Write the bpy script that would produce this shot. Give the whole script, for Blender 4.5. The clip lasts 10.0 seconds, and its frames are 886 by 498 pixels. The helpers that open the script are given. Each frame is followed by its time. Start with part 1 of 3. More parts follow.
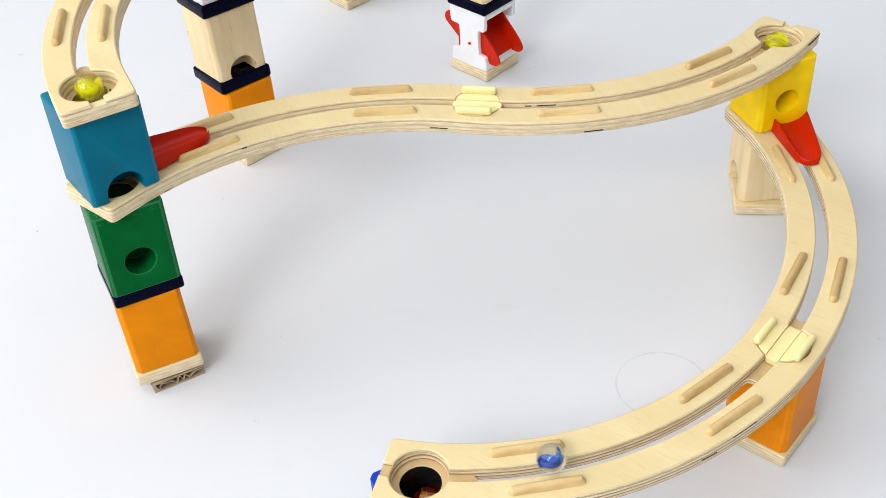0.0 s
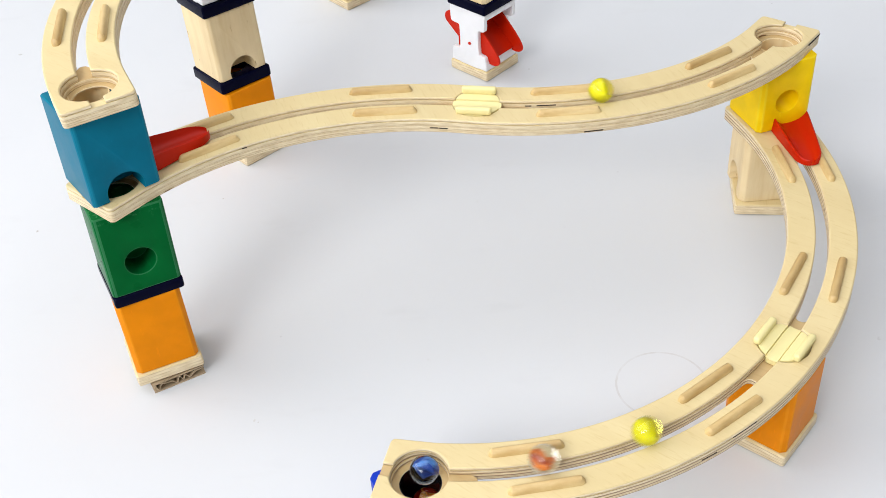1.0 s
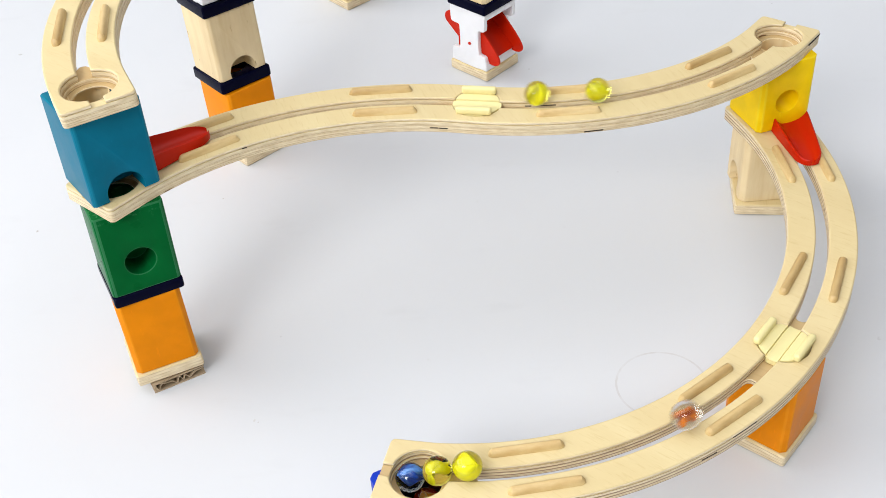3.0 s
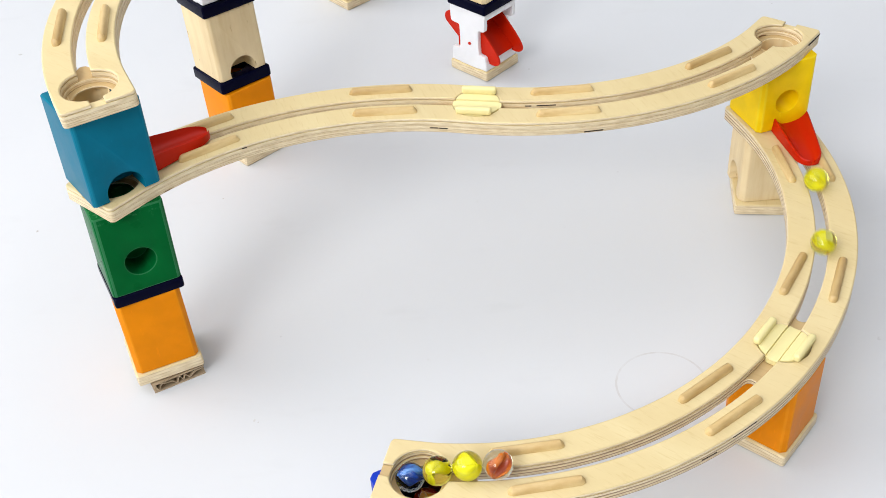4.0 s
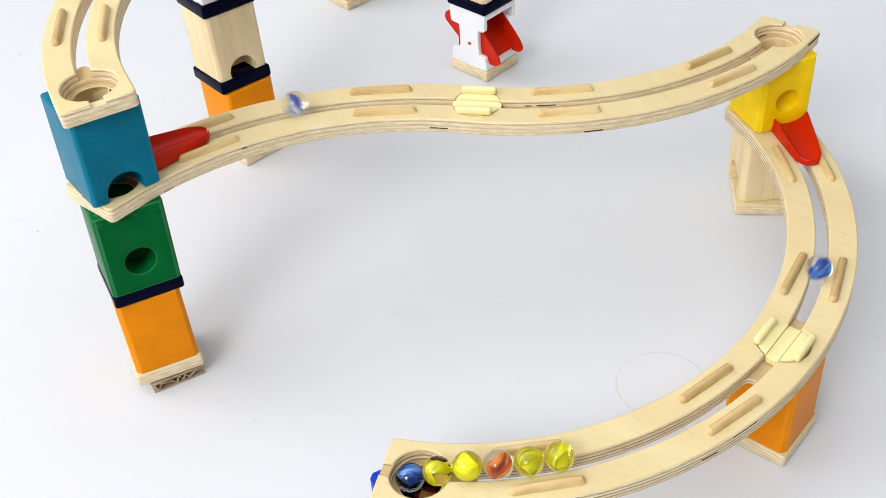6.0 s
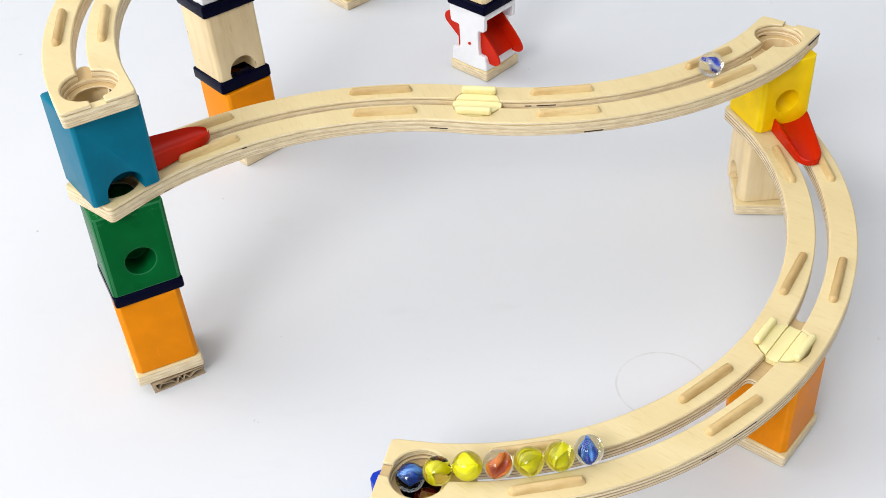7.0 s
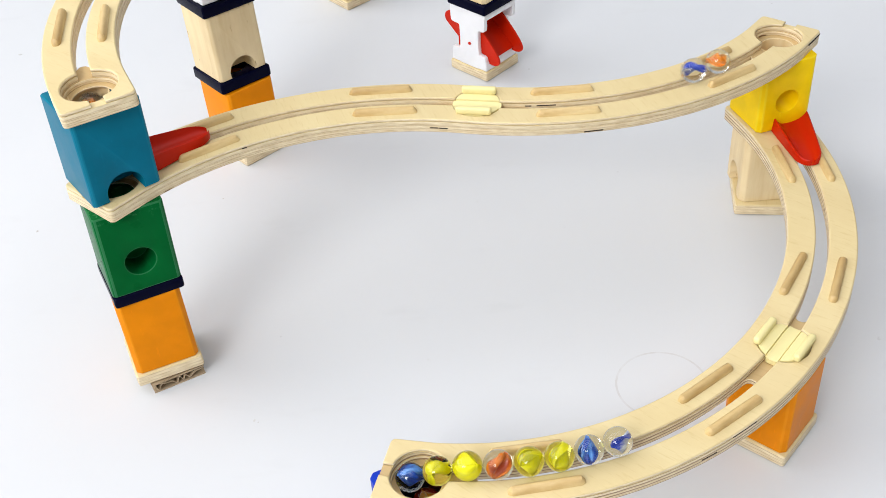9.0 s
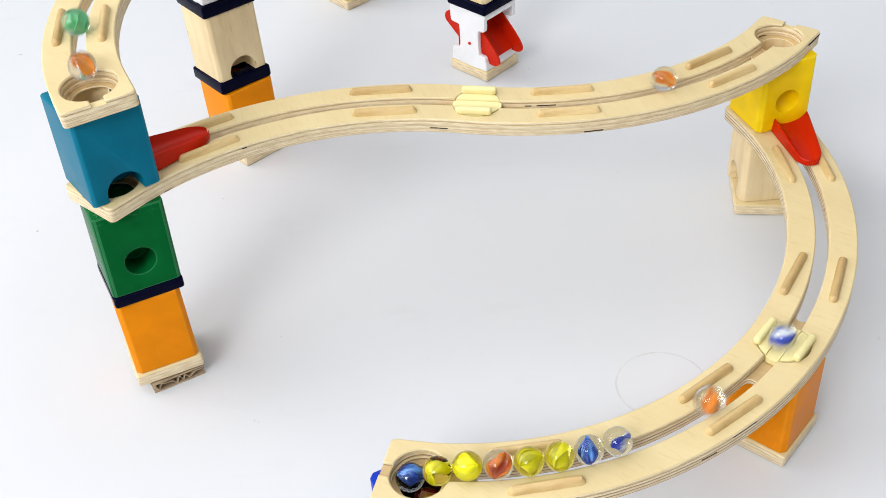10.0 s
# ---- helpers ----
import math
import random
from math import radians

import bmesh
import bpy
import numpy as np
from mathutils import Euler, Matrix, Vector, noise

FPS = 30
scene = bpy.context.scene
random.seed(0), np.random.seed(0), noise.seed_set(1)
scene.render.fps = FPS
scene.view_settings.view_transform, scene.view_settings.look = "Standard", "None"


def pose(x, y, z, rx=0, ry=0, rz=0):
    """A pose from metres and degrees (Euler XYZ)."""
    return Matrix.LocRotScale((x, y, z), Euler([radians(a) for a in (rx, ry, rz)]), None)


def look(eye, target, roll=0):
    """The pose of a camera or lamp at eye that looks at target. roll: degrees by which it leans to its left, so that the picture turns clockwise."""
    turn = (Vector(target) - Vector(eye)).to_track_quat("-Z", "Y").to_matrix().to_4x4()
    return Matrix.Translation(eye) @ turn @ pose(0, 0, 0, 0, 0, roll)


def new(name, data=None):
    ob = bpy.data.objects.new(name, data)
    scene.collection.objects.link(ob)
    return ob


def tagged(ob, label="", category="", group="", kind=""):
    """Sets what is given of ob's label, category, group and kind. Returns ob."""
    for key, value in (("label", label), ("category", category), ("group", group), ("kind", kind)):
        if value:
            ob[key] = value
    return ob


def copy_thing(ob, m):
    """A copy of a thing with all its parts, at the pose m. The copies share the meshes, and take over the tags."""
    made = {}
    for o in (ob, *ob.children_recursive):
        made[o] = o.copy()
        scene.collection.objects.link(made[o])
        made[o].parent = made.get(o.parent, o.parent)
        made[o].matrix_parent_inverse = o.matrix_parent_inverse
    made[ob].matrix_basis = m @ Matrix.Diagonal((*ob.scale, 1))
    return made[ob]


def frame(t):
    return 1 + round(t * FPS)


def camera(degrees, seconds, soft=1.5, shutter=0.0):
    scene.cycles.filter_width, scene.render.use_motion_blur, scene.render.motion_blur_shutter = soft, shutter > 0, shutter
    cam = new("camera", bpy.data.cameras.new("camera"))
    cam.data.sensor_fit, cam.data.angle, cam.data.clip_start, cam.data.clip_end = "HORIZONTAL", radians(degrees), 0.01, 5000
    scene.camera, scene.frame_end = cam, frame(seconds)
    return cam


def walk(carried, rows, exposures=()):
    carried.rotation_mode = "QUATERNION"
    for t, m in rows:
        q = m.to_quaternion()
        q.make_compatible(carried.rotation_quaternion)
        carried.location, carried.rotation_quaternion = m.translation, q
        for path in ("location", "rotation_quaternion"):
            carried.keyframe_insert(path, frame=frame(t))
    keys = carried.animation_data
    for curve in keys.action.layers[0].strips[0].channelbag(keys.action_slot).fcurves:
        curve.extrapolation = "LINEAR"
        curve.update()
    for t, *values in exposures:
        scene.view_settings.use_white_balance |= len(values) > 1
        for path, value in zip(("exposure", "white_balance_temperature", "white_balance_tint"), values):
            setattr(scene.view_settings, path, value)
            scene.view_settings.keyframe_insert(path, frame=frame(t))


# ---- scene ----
cam = camera(42.32, 10.0, soft=0.5, shutter=0.25)
EYE, TILT = (0.0, 0.0, 0.5264), 0.6934
VIEW = look(EYE, (0, math.cos(TILT), EYE[2] - math.sin(TILT)), -4.44)
walk(cam, [(0.0, VIEW), (10.0, VIEW)], [(0.0, 0.0), (10.0, 0.0)])

# ---- light: windows to the west and south-west, and an added overhead fill ----
world = bpy.data.worlds.new("world")
scene.world = world
world.use_nodes = True
wn = world.node_tree.nodes
sky = wn.new("ShaderNodeTexSky")
sky.sky_type, sky.sun_disc = "NISHITA", False
sky.sun_elevation, sky.sun_rotation = radians(50), radians(-80)
world.node_tree.links.new(sky.outputs[0], wn["Background"].inputs[0])
wn["Background"].inputs[1].default_value = 0.12


def area_lamp(name, m, wide, high, watts, colour):
    lamp = bpy.data.lights.new(name, "AREA")
    lamp.shape, lamp.size, lamp.size_y, lamp.energy, lamp.color = "RECTANGLE", wide, high, watts, colour
    new(name, lamp).matrix_world = m


area_lamp("daylight_west", look((-1.93, 0.55, 1.35), (0.0, 0.6, 0.0)), 2.7, 1.5, 31, (1.0, 0.985, 0.96))
area_lamp("daylight_south", look((-1.25, -1.33, 1.72), (0.0, 0.6, 0.0)), 1.1, 0.95, 44, (0.98, 0.99, 1.0))
# Broad fill from above, added to soften and even the light on the table.
area_lamp("overhead_fill", look((-0.35, 0.6, 2.58), (-0.35, 0.6, 0.0)), 3.2, 3.6, 47.5, (1.0, 0.99, 0.98))

# ---- plan: rails as runs of (length, curvature), the tower spots, heights ----
RAIL_W, RAIL_T, SLOT, HOLE = 0.0416, 0.0095, 0.0039, 0.0155
MARBLE = 0.0078
RUN_1 = ((-0.18679, 0.53937, 0.84918), ((0.23083, -4.7428), (0.23275, 4.6336)), 0.1472, 0.1336)
RUN_2 = ((0.23326, 0.66770, -1.27832), ((0.23259, -4.3259), (0.22975, -4.6473)), 0.0720, 0.0624)
RUN_3 = ((-0.18257, 0.53832, 1.98874), ((0.2320, -4.7748), (0.2320, -4.7748)), 0.2129, 0.2265)


def run_length(run):
    return sum(s[0] for s in run[1])


def run_point(run, s, off=0.0):
    """Plan point and heading at the length s along a run, off to its left."""
    (x, y, th), segs = run[0], run[1]
    left = s
    for i, (length, k) in enumerate(segs):
        d = min(left, length) if i < len(segs) - 1 else left
        if k and d > 0:
            x += (math.sin(th + k * d) - math.sin(th)) / k
            y -= (math.cos(th + k * d) - math.cos(th)) / k
            th += k * d
        else:
            x += d * math.cos(th)
            y += d * math.sin(th)
        left -= d
        if left <= 0:
            break
    return x - off * math.sin(th), y + off * math.cos(th), th


def run_top(run, s):
    """Height of the rail's top at the length s."""
    return run[2] + (run[3] - run[2]) * s / run_length(run)


def rolling(run, s):
    x, y, _ = run_point(run, s)
    return (x, y, run_top(run, s) + 0.0066)


def make_route():
    """The marbles' way: down the upper rail, through the blue-green tower, along the long rail, through the yellow
    block and along the lower rail to its end. A list of (length so far, point)."""
    pts = []
    a = [rolling(RUN_3, 0.40 - 0.004 * i) for i in range(97)]
    pts += a
    hx, hy, hz = rolling(RUN_3, 0.004)
    pts += [(hx, hy, hz - 0.009)]
    x, y, z = rolling(RUN_1, 0)
    pts += [(x, y, z + 0.030), (x, y, z + 0.018)]
    for d, up in ((0.020, 0.013), (0.044, 0.005)):
        x, y, z = rolling(RUN_1, d)
        pts += [(x, y, z + up)]
    n = run_length(RUN_1)
    pts += [rolling(RUN_1, 0.064 + (n - 0.074) * i / 100) for i in range(101)]
    x, y, z = rolling(RUN_1, n - 0.002)
    pts += [(x, y, z - 0.010)]
    x, y, z = rolling(RUN_2, 0.004)
    pts += [(x, y, z + 0.030), (x, y, z + 0.018)]
    for d, up, aside in ((0.022, 0.015, 0.001), (0.044, 0.006, 0.001)):
        x, y, _ = run_point(RUN_2, d, aside)
        pts += [(x, y, run_top(RUN_2, d) + 0.0066 + up)]
    n = run_length(RUN_2)
    pts += [rolling(RUN_2, 0.064 + (n - 0.066) * i / 110) for i in range(111)]
    out, s = [], 0.0
    for i, p in enumerate(pts):
        if i:
            s += math.dist(p, pts[i - 1])
        out.append((s, p))
    return out


ROUTE = make_route()


def on_route(s):
    """The marble's centre at the length s of its way."""
    s = min(max(s, 0.0), ROUTE[-1][0])
    i = 1
    while i < len(ROUTE) - 1 and ROUTE[i][0] < s:
        i += 1
    (s0, p), (s1, q) = ROUTE[i - 1], ROUTE[i]
    f = (s - s0) / max(s1 - s0, 1e-9)
    return tuple(a + (b - a) * f for a, b in zip(p, q))


# ---- materials ----
def material(name, rough=0.5, metal=0.0, coat=0.0):
    mat = bpy.data.materials.new(name)
    mat.use_nodes = True
    nodes, links = mat.node_tree.nodes, mat.node_tree.links
    bsdf = nodes["Principled BSDF"]
    bsdf.inputs["Roughness"].default_value = rough
    bsdf.inputs["Metallic"].default_value = metal
    bsdf.inputs["Coat Weight"].default_value = coat
    bsdf.inputs["Coat Roughness"].default_value = 0.12
    return mat, nodes, links, bsdf


def noise_node(nodes, links, scale, detail=4.0, stretch=(1, 1, 1), rough=0.55):
    co, mp, tx = nodes.new("ShaderNodeTexCoord"), nodes.new("ShaderNodeMapping"), nodes.new("ShaderNodeTexNoise")
    mp.inputs["Scale"].default_value = stretch
    tx.inputs["Scale"].default_value, tx.inputs["Detail"].default_value, tx.inputs["Roughness"].default_value = scale, detail, rough
    links.new(co.outputs["Object"], mp.inputs[0])
    links.new(mp.outputs[0], tx.inputs["Vector"])
    return tx


def ramp_node(nodes, links, source, stops):
    r = nodes.new("ShaderNodeValToRGB")
    while len(r.color_ramp.elements) < len(stops):
        r.color_ramp.elements.new(0.5)
    for e, (at, c) in zip(r.color_ramp.elements, stops):
        e.position, e.color = at, (*c, 1)
    links.new(source, r.inputs[0])
    return r


def mix_node(nodes, links, a, b, fac, mode="MULTIPLY"):
    m = nodes.new("ShaderNodeMix")
    m.data_type, m.blend_type = "RGBA", mode
    for sock, v in ((m.inputs[0], fac), (m.inputs[6], a), (m.inputs[7], b)):
        if hasattr(v, "is_linked"):
            links.new(v, sock)
        else:
            sock.default_value = v
    return m.outputs[2]


def bump_node(nodes, links, source, bsdf, strength, distance):
    b = nodes.new("ShaderNodeBump")
    b.inputs["Strength"].default_value, b.inputs["Distance"].default_value = strength, distance
    links.new(source, b.inputs["Height"])
    links.new(b.outputs[0], bsdf.inputs["Normal"])


def paint(name, colour, rough=0.34, coat=0.0, gloss=0.08, worn=0.0):
    """Lacquered wood: faint brush clouds, tiny scuffs, the grain just telegraphing through."""
    mat, n, l, bsdf = material(name, rough, 0, coat)
    bsdf.inputs["Specular IOR Level"].default_value = gloss
    cloud = noise_node(n, l, 55, 5)
    dark = tuple(c * 0.86 for c in colour)
    base = ramp_node(n, l, cloud.outputs[0], ((0.3, dark), (0.7, colour)))
    scuff = noise_node(n, l, 420, 2, (1, 1, 0.25))
    light = tuple(min(1, c * 1.12 + 0.004) for c in colour)
    spots = ramp_node(n, l, scuff.outputs[0], ((0.66, (0, 0, 0)), (0.75, (0.3, 0.3, 0.3))))
    colour_out = mix_node(n, l, base.outputs[0], (*light, 1), spots.outputs[0], "MIX")
    if worn:
        # chips and rubbed lacquer along the upper rim
        co, sep = n.new("ShaderNodeTexCoord"), n.new("ShaderNodeSeparateXYZ")
        l.new(co.outputs["Object"], sep.inputs[0])
        rim = ramp_node(n, l, sep.outputs[2], ((worn - 0.006, (0, 0, 0)), (worn - 0.001, (1, 1, 1))))
        chip = noise_node(n, l, 330, 4)
        flakes = ramp_node(n, l, chip.outputs[0], ((0.57, (0, 0, 0)), (0.63, (0.8, 0.8, 0.8))))
        both = mix_node(n, l, rim.outputs[0], flakes.outputs[0], 1.0)
        colour_out = mix_node(n, l, colour_out, (*[min(1, c * 1.35 + 0.03) for c in colour], 1), both, "MIX")
    l.new(colour_out, bsdf.inputs["Base Color"])
    grain = noise_node(n, l, 260, 3, (1, 1, 0.12))
    bump_node(n, l, grain.outputs[0], bsdf, 0.12, 0.0004)
    rr = ramp_node(n, l, cloud.outputs[0], ((0.2, (rough * 0.8,) * 3), (0.8, (rough * 1.35,) * 3)))
    l.new(rr.outputs[0], bsdf.inputs["Roughness"])
    return mat


def wood(name, pale, deep, rough=0.45, stretch=(1, 1, 0.08), scale=160, knots=True, each=False):
    """Bare wood with fibres along the stretched axis and slow colour drift."""
    mat, n, l, bsdf = material(name, rough)
    fibre = noise_node(n, l, scale, 6, stretch, 0.6)
    base = ramp_node(n, l, fibre.outputs[0], ((0.32, deep), (0.55, pale), (0.75, tuple(c * 1.05 for c in pale))))
    drift = noise_node(n, l, 22, 3)
    tone = ramp_node(n, l, drift.outputs[0], ((0.3, (0.88, 0.85, 0.80)), (0.7, (1, 1, 1))))
    colour = mix_node(n, l, base.outputs[0], tone.outputs[0], 1.0)
    if knots:
        fleck = noise_node(n, l, 300, 2, tuple(0.2 + 0.8 * s for s in stretch))
        dots = ramp_node(n, l, fleck.outputs[0], ((0.69, (1, 1, 1)), (0.78, (0.50, 0.34, 0.21))))
        colour = mix_node(n, l, colour, dots.outputs[0], 0.8)
    if each:
        # pieces cut from different boards
        info = n.new("ShaderNodeObjectInfo")
        board = ramp_node(n, l, info.outputs["Random"], ((0.0, (0.84, 0.80, 0.74)), (0.5, (1, 0.98, 0.95)), (1.0, (1.10, 1.12, 1.18))))
        colour = mix_node(n, l, colour, board.outputs[0], 1.0)
        patch = noise_node(n, l, 75, 4, (0.5, 1, 1))
        rubbed = ramp_node(n, l, patch.outputs[0], ((0.36, (0.80, 0.70, 0.56)), (0.56, (1, 1, 1))))
        colour = mix_node(n, l, colour, rubbed.outputs[0], 0.8)
    l.new(colour, bsdf.inputs["Base Color"])
    bump_node(n, l, fibre.outputs[0], bsdf, 0.15, 0.0004)
    return mat


def plywood(name, thick, plies, line=(0.53, 0.38, 0.22), least=0.15, broad=0.72, shade=(1, 1, 1)):
    """Birch ply: pale face veneers, alternating dark end-grain plies on the cut edges, with dark voids here and there."""
    mat, n, l, bsdf = material(name, 0.45)
    bsdf.inputs["Specular IOR Level"].default_value = 0.3
    co, sep = n.new("ShaderNodeTexCoord"), n.new("ShaderNodeSeparateXYZ")
    l.new(co.outputs["Object"], sep.inputs[0])
    warp = noise_node(n, l, 60, 2)
    add = n.new("ShaderNodeMath")
    add.operation = "MULTIPLY_ADD"
    add.inputs[1].default_value = 0.0007
    l.new(warp.outputs[0], add.inputs[0])
    l.new(sep.outputs[2], add.inputs[2])
    wave = n.new("ShaderNodeMath")
    wave.operation = "MULTIPLY"
    wave.inputs[1].default_value = plies * math.tau / thick
    l.new(add.outputs[0], wave.inputs[0])
    sine = n.new("ShaderNodeMath")
    sine.operation = "SINE"
    l.new(wave.outputs[0], sine.inputs[0])
    ply = ramp_node(n, l, sine.outputs[0], ((0.0, (0.80, 0.68, 0.46)), (broad, (0.75, 0.62, 0.41)), (0.5 + 0.49 * broad / 0.72, line)))
    worn = noise_node(n, l, 34, 3, (1, 1, 0.6))
    faded = ramp_node(n, l, worn.outputs[0], ((0.40, (0.85, 0.85, 0.85)), (0.62, (least,) * 3)))
    ply_c = mix_node(n, l, (0.79, 0.67, 0.45, 1), ply.outputs[0], faded.outputs[0], "MIX")
    face_fibre = noise_node(n, l, 70, 6, (1, 0.14, 1), 0.62)
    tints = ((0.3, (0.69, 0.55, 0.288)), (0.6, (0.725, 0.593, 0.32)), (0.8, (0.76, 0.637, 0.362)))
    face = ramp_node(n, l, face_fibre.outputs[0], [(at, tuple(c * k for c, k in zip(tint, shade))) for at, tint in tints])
    drift = noise_node(n, l, 14, 3)
    tone = ramp_node(n, l, drift.outputs[0], ((0.3, (0.95, 0.93, 0.89)), (0.7, (1, 1, 1))))
    face_c = mix_node(n, l, face.outputs[0], tone.outputs[0], 1.0)
    fleck = noise_node(n, l, 620, 3, (1, 0.12, 1), 0.6)
    pores = ramp_node(n, l, fleck.outputs[0], ((0.55, (1, 1, 1)), (0.72, (0.80, 0.72, 0.58))))
    face_c = mix_node(n, l, face_c, pores.outputs[0], 0.35)
    void = noise_node(n, l, 48, 1, (1, 1, 7))
    gaps = ramp_node(n, l, void.outputs[0], ((0.76, (1, 1, 1)), (0.78, (0.25, 0.16, 0.09))))
    blotch = noise_node(n, l, 130, 4, (1, 1, 5))
    stain = ramp_node(n, l, blotch.outputs[0], ((0.35, (0.80, 0.74, 0.66)), (0.62, (1.0, 1.0, 1.0))))
    edge_c = mix_node(n, l, mix_node(n, l, ply_c, gaps.outputs[0], 0.9), stain.outputs[0], 0.8)
    geo = n.new("ShaderNodeNewGeometry")
    up = n.new("ShaderNodeSeparateXYZ")
    l.new(geo.outputs["Normal"], up.inputs[0])
    ab = n.new("ShaderNodeMath")
    ab.operation = "ABSOLUTE"
    l.new(up.outputs[2], ab.inputs[0])
    which = ramp_node(n, l, ab.outputs[0], ((0.55, (0, 0, 0)), (0.75, (1, 1, 1))))
    l.new(mix_node(n, l, edge_c, face_c, which.outputs[0], "MIX"), bsdf.inputs["Base Color"])
    fine = noise_node(n, l, 300, 4, (1, 0.2, 1))
    bump_node(n, l, fine.outputs[0], bsdf, 0.14, 0.0003)
    return mat


def plastic(name, colour, rough=0.25, gloss=0.3):
    mat, n, l, bsdf = material(name, rough)
    bsdf.inputs["Specular IOR Level"].default_value = gloss
    cloud = noise_node(n, l, 40, 3)
    base = ramp_node(n, l, cloud.outputs[0], ((0.3, tuple(c * 0.93 for c in colour)), (0.7, colour)))
    l.new(base.outputs[0], bsdf.inputs["Base Color"])
    fine = noise_node(n, l, 600, 2)
    bump_node(n, l, fine.outputs[0], bsdf, 0.05, 0.0003)
    return mat


def glass(name, tint):
    mat, n, l, bsdf = material(name, 0.015)
    bsdf.inputs["Base Color"].default_value = (*tint, 1)
    bsdf.inputs["Transmission Weight"].default_value = 1.0
    bsdf.inputs["IOR"].default_value = 1.46
    return mat


def vane_paint(name, colour, second):
    mat, n, l, bsdf = material(name, 0.35)
    swirl = noise_node(n, l, 170, 3, (1, 1, 0.3))
    base = ramp_node(n, l, swirl.outputs[0], ((0.42, second), (0.52, colour)))
    l.new(base.outputs[0], bsdf.inputs["Base Color"])
    return mat


def sheet_material():
    """The white tabletop: satin, with faint smudges, tiny specks and one pencilled ring."""
    mat, n, l, bsdf = material("white_tabletop", 0.6)
    bsdf.inputs["Specular IOR Level"].default_value = 0.25
    cloud = noise_node(n, l, 3.2, 5)
    base = ramp_node(n, l, cloud.outputs[0], ((0.3, (0.628, 0.638, 0.646)), (0.7, (0.658, 0.666, 0.673))))
    speck = noise_node(n, l, 75, 2)
    dots = ramp_node(n, l, speck.outputs[0], ((0.765, (1, 1, 1)), (0.80, (0.70, 0.68, 0.66))))
    smudge = noise_node(n, l, 11, 6, (1, 2.5, 1))
    film = ramp_node(n, l, smudge.outputs[0], ((0.62, (1, 1, 1)), (0.80, (0.95, 0.945, 0.94))))
    colour = mix_node(n, l, base.outputs[0], dots.outputs[0], 0.6)
    colour = mix_node(n, l, colour, film.outputs[0], 1.0)
    co, dist, line = n.new("ShaderNodeTexCoord"), n.new("ShaderNodeVectorMath"), n.new("ShaderNodeMath")
    dist.operation = "DISTANCE"
    dist.inputs[1].default_value = (0.1290, 0.4855, 0.0)
    l.new(co.outputs["Object"], dist.inputs[0])
    line.operation = "COMPARE"
    line.inputs[1].default_value, line.inputs[2].default_value = 0.0282, 0.00065
    l.new(dist.outputs["Value"], line.inputs[0])
    broken = noise_node(n, l, 60, 3)
    part_on = ramp_node(n, l, broken.outputs[0], ((0.36, (0.15, 0.15, 0.15)), (0.66, (0.9, 0.9, 0.9))))
    on = n.new("ShaderNodeMath")
    on.operation = "MULTIPLY"
    l.new(line.outputs[0], on.inputs[0])
    l.new(part_on.outputs[0], on.inputs[1])
    colour = mix_node(n, l, colour, (0.52, 0.50, 0.48, 1), on.outputs[0], "MIX")
    l.new(colour, bsdf.inputs["Base Color"])
    fine = noise_node(n, l, 900, 3)
    bump_node(n, l, fine.outputs[0], bsdf, 0.05, 0.0003)
    return mat


def wall_material():
    mat, n, l, bsdf = material("wall_paint", 0.85)
    cloud = noise_node(n, l, 2.5, 5)
    base = ramp_node(n, l, cloud.outputs[0], ((0.3, (0.40, 0.396, 0.39)), (0.7, (0.44, 0.436, 0.43))))
    l.new(base.outputs[0], bsdf.inputs["Base Color"])
    return mat


PLY = plywood("birch_plywood", RAIL_T, 4.0)
SOILED_PLY = plywood("soiled_birch_plywood", RAIL_T, 4.0, (0.24, 0.12, 0.06), 0.7, 0.30)
# Darkens the lower plies' faces: the shade in slots and holes, as colour.
SHADE_TINT = (0.78, 0.69, 0.62)
SHADED_PLY = plywood("shaded_birch_plywood", RAIL_T, 4.0, shade=SHADE_TINT)
SHADED_SOILED_PLY = plywood("shaded_soiled_plywood", RAIL_T, 4.0, (0.24, 0.12, 0.06), 0.7, 0.30, SHADE_TINT)
STRIP = wood("beech_strip", (0.74, 0.57, 0.28), (0.64, 0.46, 0.20), 0.45, (0.12, 1, 1), 240, False, True)
PINE = wood("natural_pine", (0.82, 0.66, 0.39), (0.75, 0.575, 0.31), 0.5, (1, 1, 0.10), 150)
ORANGE = paint("orange_lacquer", (0.82, 0.25, 0.0005))
TEAL = paint("teal_lacquer", (0.001, 0.15, 0.24))
GREEN = paint("green_lacquer", (0.001, 0.112, 0.024), 0.28, gloss=0.03, worn=0.0553)
YELLOW = paint("yellow_lacquer", (0.97, 0.65, 0.002))
BLUE = paint("blue_lacquer", (0.01, 0.04, 0.42))
NAVY = paint("navy_lacquer", (0.001, 0.0015, 0.014), 0.2, gloss=0.04)
RED = plastic("red_plastic", (0.56, 0.016, 0.002), 0.28, 0.16)
# Near black: the deep shade of the end block's bore, put into colour.
SHADED_BORE = paint("shade_dark_bore", (0.010, 0.008, 0.008), 0.2, gloss=0.3)
VOID = wood("dark_ply_gap", (0.05, 0.032, 0.02), (0.03, 0.02, 0.012), 0.9, (1, 1, 1), 200, False)
CREAM = plastic("cream_plastic", (0.83, 0.73, 0.35), 0.35)
WHITE = plastic("white_plastic", (0.84, 0.84, 0.85), 0.3)
